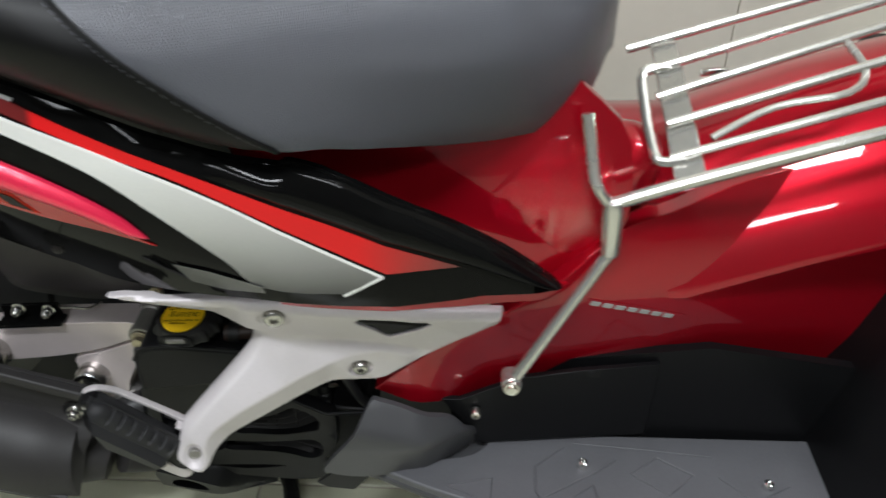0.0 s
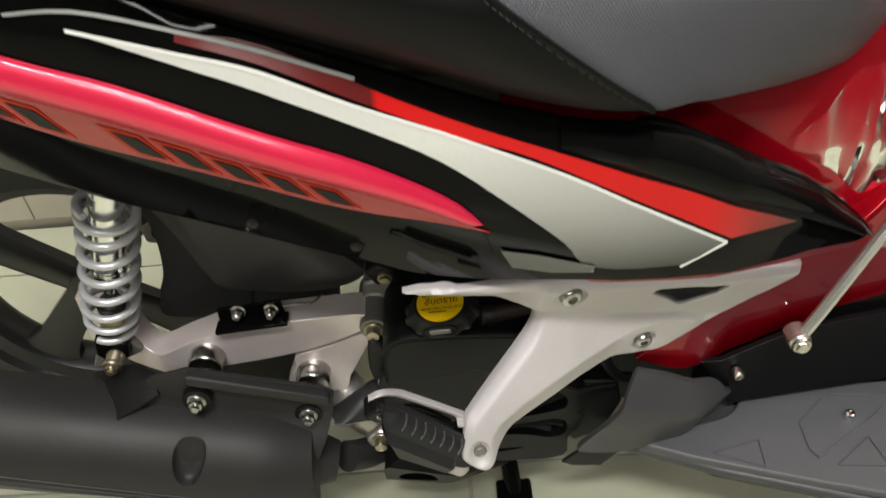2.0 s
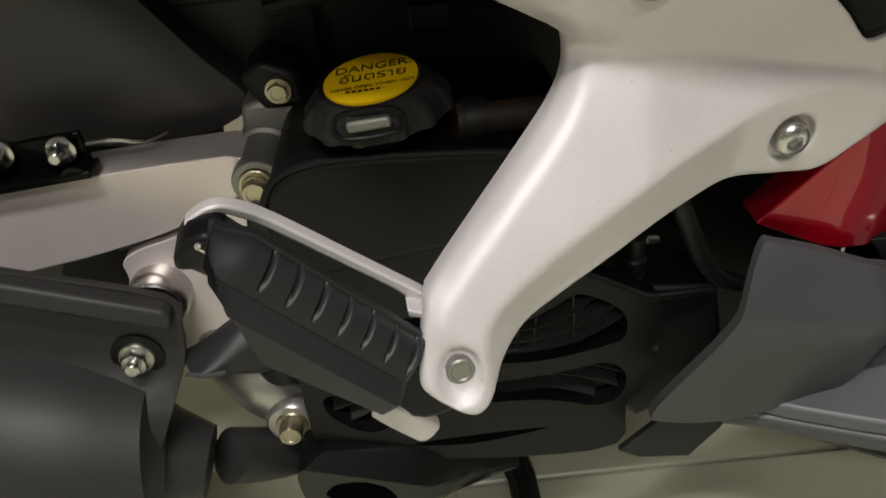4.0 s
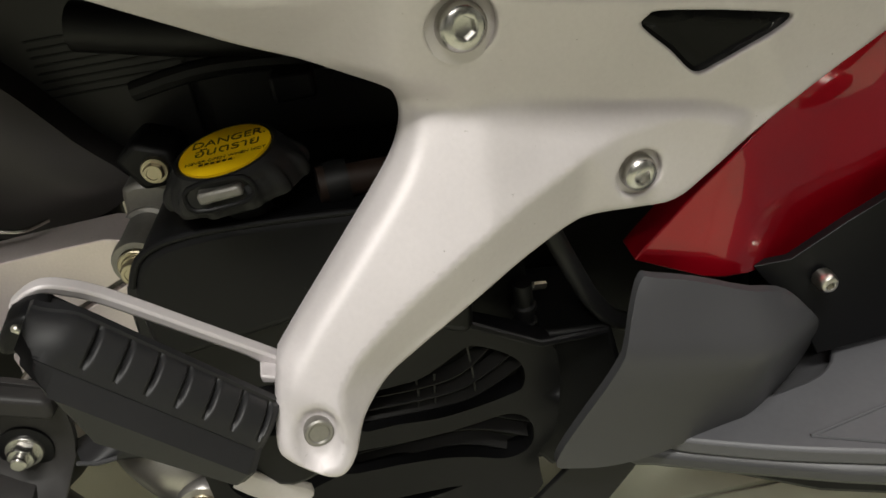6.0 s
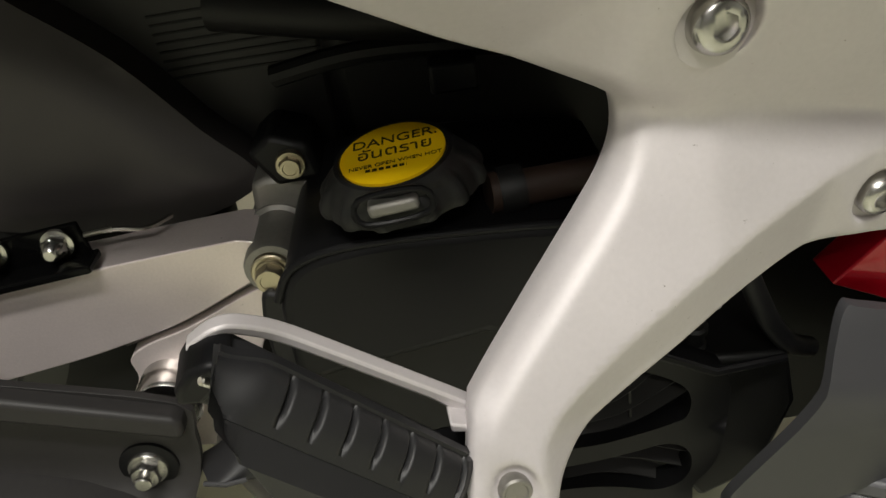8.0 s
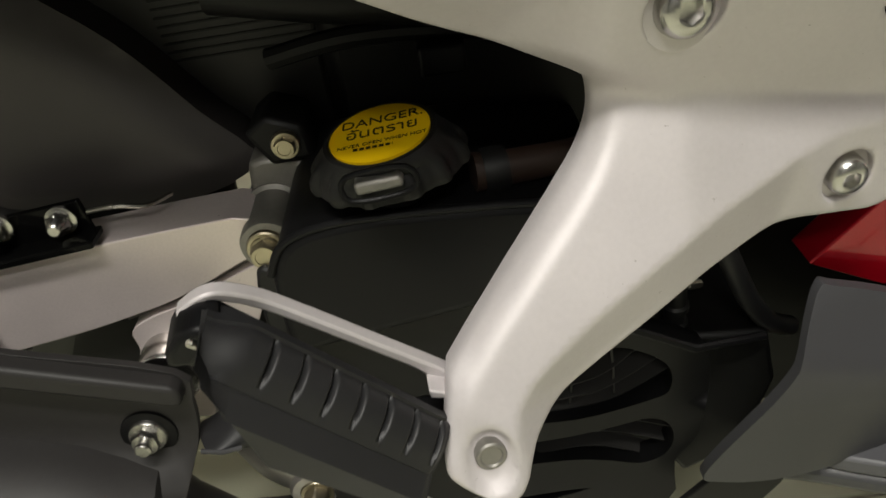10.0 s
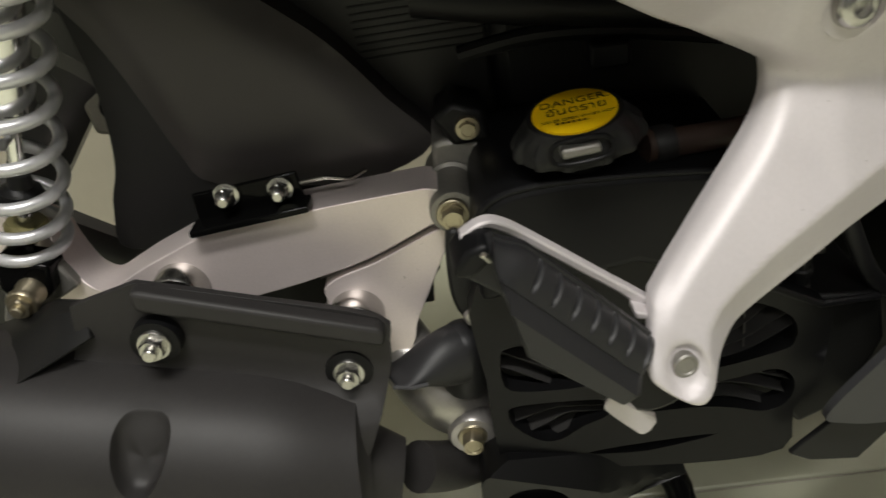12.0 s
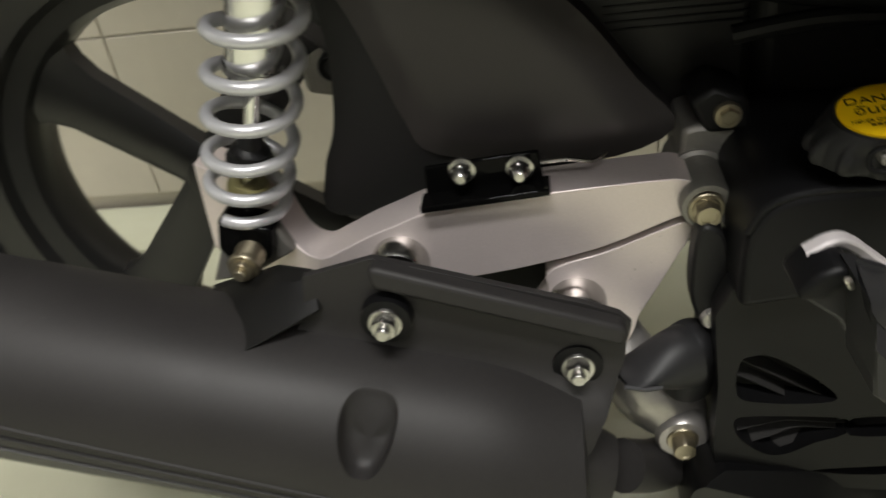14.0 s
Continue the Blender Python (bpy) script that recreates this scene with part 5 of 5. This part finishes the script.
for path in ([(-0.205, 0.627, 0.289), (-0.168, 0.627, 0.289), (-0.147, 0.627, 0.294), (-0.130, 0.627, 0.308)],
             [(-0.206, 0.627, 0.281), (-0.167, 0.627, 0.281), (-0.145, 0.627, 0.285), (-0.120, 0.627, 0.300)],
             [(-0.207, 0.627, 0.274), (-0.162, 0.627, 0.274), (-0.140, 0.627, 0.278), (-0.114, 0.627, 0.293)],
             [(-0.224, 0.627, 0.252), (-0.190, 0.627, 0.254), (-0.149, 0.627, 0.255), (-0.112, 0.627, 0.239)],
             [(-0.226, 0.627, 0.245), (-0.185, 0.627, 0.245), (-0.153, 0.627, 0.245), (-0.120, 0.627, 0.230)],
             [(-0.281, 0.626, 0.3000), (-0.262, 0.626, 0.2880), (-0.246, 0.626, 0.2775), (-0.234, 0.626, 0.2710)],
             [(-0.282, 0.626, 0.2890), (-0.269, 0.626, 0.2815), (-0.252, 0.626, 0.2700)],
             [(-0.281, 0.626, 0.2440), (-0.264, 0.626, 0.2500), (-0.252, 0.626, 0.2530), (-0.243, 0.626, 0.2525), (-0.220, 0.626, 0.2500)],
             [(-0.272, 0.626, 0.2350), (-0.258, 0.626, 0.2410), (-0.246, 0.626, 0.2475), (-0.233, 0.626, 0.2470), (-0.220, 0.626, 0.2455)],
             [(-0.260, 0.626, 0.2290), (-0.248, 0.626, 0.2340), (-0.234, 0.626, 0.2405), (-0.222, 0.626, 0.2400)],
             [(-0.157, 0.627, 0.263), (-0.141, 0.627, 0.263), (-0.127, 0.627, 0.257), (-0.111, 0.627, 0.250)]):
    # Lighter than the grille frame: light caught on slat edges put into colour.
    part("slat", thicken(sheet([[q + Vector((0, 0, 0.0006)), q + Vector((0, 0.010, 0.0020))] for q in spline(path, 4)]), (0, 0.0008, -0.0013)), AIR_BOX, grille)
for path in ([(-0.143, 0.630, 0.310), (-0.142, 0.630, 0.294), (-0.142, 0.630, 0.272)],
             [(-0.172, 0.630, 0.295), (-0.172, 0.630, 0.285), (-0.174, 0.630, 0.268)],
             [(-0.162, 0.630, 0.295), (-0.165, 0.630, 0.269), (-0.166, 0.630, 0.264)]):
    part("slat_rod", tube(path, 0.0007, 6), AIR_BOX, grille)
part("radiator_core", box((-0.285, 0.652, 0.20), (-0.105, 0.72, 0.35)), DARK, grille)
part("edge_rib", tube([(-0.152, 0.618, 0.336), (-0.107, 0.617, 0.311), (-0.070, 0.628, 0.303)], 0.0022, 8), PLASTIC, grille)
part("edge_rib", tube([(-0.283, 0.619, 0.350), (-0.206, 0.618, 0.360), (-0.160, 0.618, 0.341)], 0.0018, 8), PLASTIC, grille)
part("edge_rib", tube([(-0.100, 0.635, 0.2965), (-0.069, 0.636, 0.2925)], 0.0012, 8), PLASTIC_GREY, grille)
part("edge_rib", tube([(-0.096, 0.636, 0.2885), (-0.069, 0.636, 0.2865)], 0.0018, 8), PLASTIC_GREY, grille)
tank = part("radiator_tank", prism(spline([(-0.286, 0.345), (-0.285, 0.385), (-0.274, 0.404), (-0.246, 0.409), (-0.214, 0.408), (-0.187, 0.406), (-0.147, 0.400), (-0.139, 0.388), (-0.137, 0.352), (-0.140, 0.329)], 3) + [Vector((-0.147, 0.331)), Vector((-0.205, 0.357))], 0.609, 0.72), PLASTIC, scooter, "black plastic radiator tank", bevel=0.006, seg=3)
# Bead added to the shape to give the tank's top edge its highlight.
part("tank_highlight_bead", tube(spline([(-0.285, 0.611, 0.388), (-0.275, 0.6105, 0.403), (-0.248, 0.610, 0.4085), (-0.187, 0.610, 0.4055), (-0.150, 0.611, 0.400)], 5), 0.0018, 10), PLASTIC, tank)
part("side_duct", prism([(-0.104, 0.306), (-0.066, 0.302), (-0.060, 0.27), (-0.075, 0.225), (-0.105, 0.21), (-0.118, 0.23), (-0.104, 0.25)], 0.632, 0.70), DARK, scooter, "black air duct beside the grille", bevel=0.003)
part("overflow_hose", tube(spline([(-0.097, 0.640, 0.375), (-0.091, 0.637, 0.358), (-0.086, 0.636, 0.345), (-0.080, 0.636, 0.330), (-0.0745, 0.636, 0.318), (-0.064, 0.638, 0.303), (-0.050, 0.645, 0.292)], 5), 0.0052, 14), RUBBER, scooter, "thin black overflow hose")
part("hose_clamp", tube([(-0.113, 0.640, 0.332), (-0.104, 0.636, 0.333), (-0.098, 0.640, 0.330)], 0.0022, 8), STEEL, scooter, "plated hose clamp")
part("spigot", turned([(0.005, -0.024), (0.005, -0.0075), (0.0065, -0.0065), (0.0065, -0.0040), (0.0052, -0.003), (0.0052, 0.0035), (0.0065, 0.0045), (0.0065, 0.0075), (0.005, 0.0085), (0.005, 0.022)], (-0.110, 0.638, 0.3155), (0, -0.15, 1), 24), PLASTIC_DULL, scooter, "black ringed hose spigot")


def fold_z(x):
    return 0.2225 - 0.36 * (x + 0.295)


recess = spline([(-0.288, 0.180), (-0.2845, 0.1985), (-0.2690, 0.2065), (-0.2560, 0.2010), (-0.2500, 0.190), (-0.2520, 0.178)], 3, True)
lower_cover = part("stand_cover", skin(spline([(-0.304, 0.176), (-0.302, 0.210), (-0.297, 0.222), (-0.284, 0.228)], 3) + [Vector((-0.248, 0.2215)), Vector((-0.176, 0.209)), Vector((-0.174, 0.182)), Vector((-0.250, 0.168))], lambda x, z: 0.606 + 0.75 * max(0, z - fold_z(x)) + 0.35 * max(0, fold_z(x) - z) + 0.02 * ease((x + 0.235) / 0.05), 0, 0.03, 0.005, [recess], [[(-0.301, fold_z(-0.301)), (-0.25, fold_z(-0.25)), (-0.232, fold_z(-0.232))]]), GRILLE, scooter, "black plastic lower cover with a recess", 25, bevel=0.002)
part("recess_back", skin(recess, level(0.632), 0, 0.004, 0.01), DARK, lower_cover)
part("centre_stand_leg", tube([(-0.195, 0.70, 0.20), (-0.170, 0.66, 0.135), (-0.166, 0.64, 0.108)], 0.010, 14), GLOSS_BLACK, scooter, "black centre stand leg")
part("stand_foot", box((-0.186, 0.625, 0.100), (-0.146, 0.655, 0.112)), GLOSS_BLACK, scooter, "black stand foot on the floor", bevel=0.003)

# ---- radiator cap ----
CAPA = Vector((-0.09, -0.12, 0.985)).normalized()
CAPP = Vector((-0.2305, 0.6200, 0.4400)) - CAPA * 0.0072
bm = bmesh.new()
q = CAPA.to_track_quat("Z", "X")
seg = 144
facing = q.inverted() @ Vector((0.0, -1.0, 0.0))
a0 = math.atan2(facing.y, facing.x)
rows = []
for r, h, lobe, scoop in ((0.006, -0.040, 0, 0), (0.009, -0.0395, 0, 0), (0.010, -0.0120, 0, 0), (0.0310, -0.0118, 0.8, 0.2), (0.0340, -0.0108, 1, 0.6), (0.0350, -0.0086, 1, 1.0), (0.0346, -0.0056, 1, 1.0), (0.0326, -0.0028, 0.9, 0.8), (0.0300, -0.0006, 0.6, 0.4), (0.0268, 0.0018, 0.2, 0.1), (0.0236, 0.0040, 0, 0), (0.0228, 0.0060, 0, 0), (0.0212, 0.0062, 0, 0), (0.0206, 0.0056, 0, 0)):
    r = r if r < 0.0236 else 0.0236 + 0.82 * (r - 0.0236)
    ringv = []
    for k in range(seg):
        a = 2 * math.pi * k / seg
        off = (a - a0 + math.pi / 6) % (math.pi / 3) - math.pi / 6
        side = (a - a0) % (math.pi / 3) - math.pi / 6
        rr = r * (1 - 0.07 * lobe * ease((0.20 - abs(side)) / 0.12)) - 0.0030 * scoop * ease((0.24 - abs(off)) / 0.10)
        flat = Vector((rr * math.cos(a), rr * math.sin(a)))
        ahead = Vector((math.cos(a0), math.sin(a0)))
        flat -= ahead * flat.dot(ahead) * 0.22 * ease((r - 0.0235) / 0.006)
        ringv.append(bm.verts.new(CAPP + q @ Vector((flat[0], flat[1], h))))
    rows.append(ringv)
for a, b in zip(rows, rows[1:]):
    for k in range(seg):
        bm.faces.new((a[k], a[(k + 1) % seg], b[(k + 1) % seg], b[k]))
bm.faces.new(rows[-1])
bm.faces.new(rows[0][::-1])
cap = part("radiator_cap", bm, PLASTIC_DULL, scooter, "black lobed radiator cap with yellow warning label", 45)
label = part("warning_label", turned([(0.0200, 0.0050), (0.0200, 0.0068)], CAPP, CAPA, 64), YELLOW, cap, "round yellow warning label with black writing")
part("cap_window", prism([(-0.2412, 0.4322), (-0.2232, 0.4334), (-0.2225, 0.4284), (-0.2407, 0.4270)], 0.5932, 0.61), ALU_DULL, cap, "pale slot in the cap side", bevel=0.0016)
part("window_rim", tube(spline([(-0.2432, 0.5940, 0.4352), (-0.2212, 0.5940, 0.4364), (-0.2200, 0.5940, 0.4268), (-0.2427, 0.5940, 0.4252)], 4, True), 0.0012, 8, True), PLASTIC, cap)
part("cap_hose", tube([(-0.197, 0.626, 0.413), (-0.185, 0.628, 0.412), (-0.16, 0.634, 0.410), (-0.12, 0.65, 0.405)], [0.0085, 0.0075, 0.0072, 0.0072], 16), RUST, scooter, "worn brown coolant hose")
part("hose_collar", turned([(0.0095, -0.005), (0.010, 0.0), (0.0095, 0.005)], (-0.188, 0.6275, 0.4125), (1, 0.1, 0), 20), PLASTIC_DULL, scooter, "black hose collar")
part("collar_screw", hex_bolt((-0.190, 0.622, 0.399), OUT, 0.0045, 0.005), PLASTIC_DULL, scooter)


def writing(text, size, x, y, mat, parent):
    """Raised letters on the cap's label; x to the front, y away from the rider's side."""
    data = bpy.data.curves.new("writing", "FONT")
    data.body, data.size, data.align_x, data.align_y, data.extrude = text, size, "CENTER", "CENTER", 0.0001
    tmp = bpy.data.objects.new("writing", data)
    scene.collection.objects.link(tmp)
    bpy.context.view_layer.update()
    me = bpy.data.meshes.new_from_object(tmp.evaluated_get(bpy.context.evaluated_depsgraph_get()))
    bpy.data.objects.remove(tmp)
    me.materials.clear()
    me.materials.append(mat)
    ob = new("writing", me)
    vx = Vector((1, -0.02, 0.0))
    vx = (vx - CAPA * vx.dot(CAPA)).normalized()
    vy = CAPA.cross(vx)
    m = Matrix((vx, vy, CAPA)).transposed().to_4x4()
    m.translation = CAPP + CAPA * 0.0069 + vx * x + vy * y
    me.transform(m)
    ob.parent = parent
    return ob


writing("DANGER.", 0.0078, 0.001, 0.0088, DECAL_DARK, cap)
writing("\u0e2d\u0e31\u0e19\u0e15\u0e23\u0e32\u0e22", 0.0088, 0.001, 0.0010, DECAL_DARK, cap)
writing("NEVER OPEN WHEN HOT", 0.0030, 0.001, -0.0068, DECAL_DARK, cap)
for k in range(9):
    x = -0.010 + 0.0025 * k
    vx, vy = Vector((1, -0.02, 0.05)).normalized(), CAPA.cross(Vector((1, -0.02, 0.05)).normalized())
    c = CAPP + CAPA * 0.0069 + vx * x + vy * -0.0110
    part("label_bar", thicken(sheet([[c, c + vx * 0.0018], [c + vy * 0.0016, c + vx * 0.0018 + vy * 0.0016]]), CAPA * 0.0001), DECAL_DARK, cap)

# ---- tiles of floor and wall ----
def tile_mesh(name, lo, hi, mat):
    bm = box(lo, hi)
    bmesh.ops.bevel(bm, geom=[e for e in bm.edges], offset=0.0012, segments=1, affect="EDGES")
    me = bpy.data.meshes.new(name)
    bm.to_mesh(me)
    bm.free()
    me.materials.append(mat)
    return me


TF, TW, TH = 0.40, 0.33, 0.218
floor_tile = tile_mesh("tile", (0.0015, 0.0015, -0.009), (TF - 0.0015, TF - 0.0015, 0), TILE_FLOOR)
wall_tile = tile_mesh("tile", (0.0007, 0, 0.0007), (TW - 0.0007, 0.0055, TH - 0.0007), TILE_WALL)
for i in range(-7, 8):
    for j in range(-9, 2):
        ob = new("tile", floor_tile)
        ob.location = (-0.215 + TF * i, 0.685 + TF * j, FLOOR)
        ob.scale.y = 1 if j < 1 else (WALL - 1.085) / TF
        ob.parent = floor
for i in range(-6, 11):
    for j in range(0, 13):
        ob = new("tile", wall_tile)
        ob.location = (-0.905 + TW * i, WALL, 0.118 + TH * j)
        ob.parent = wall_back
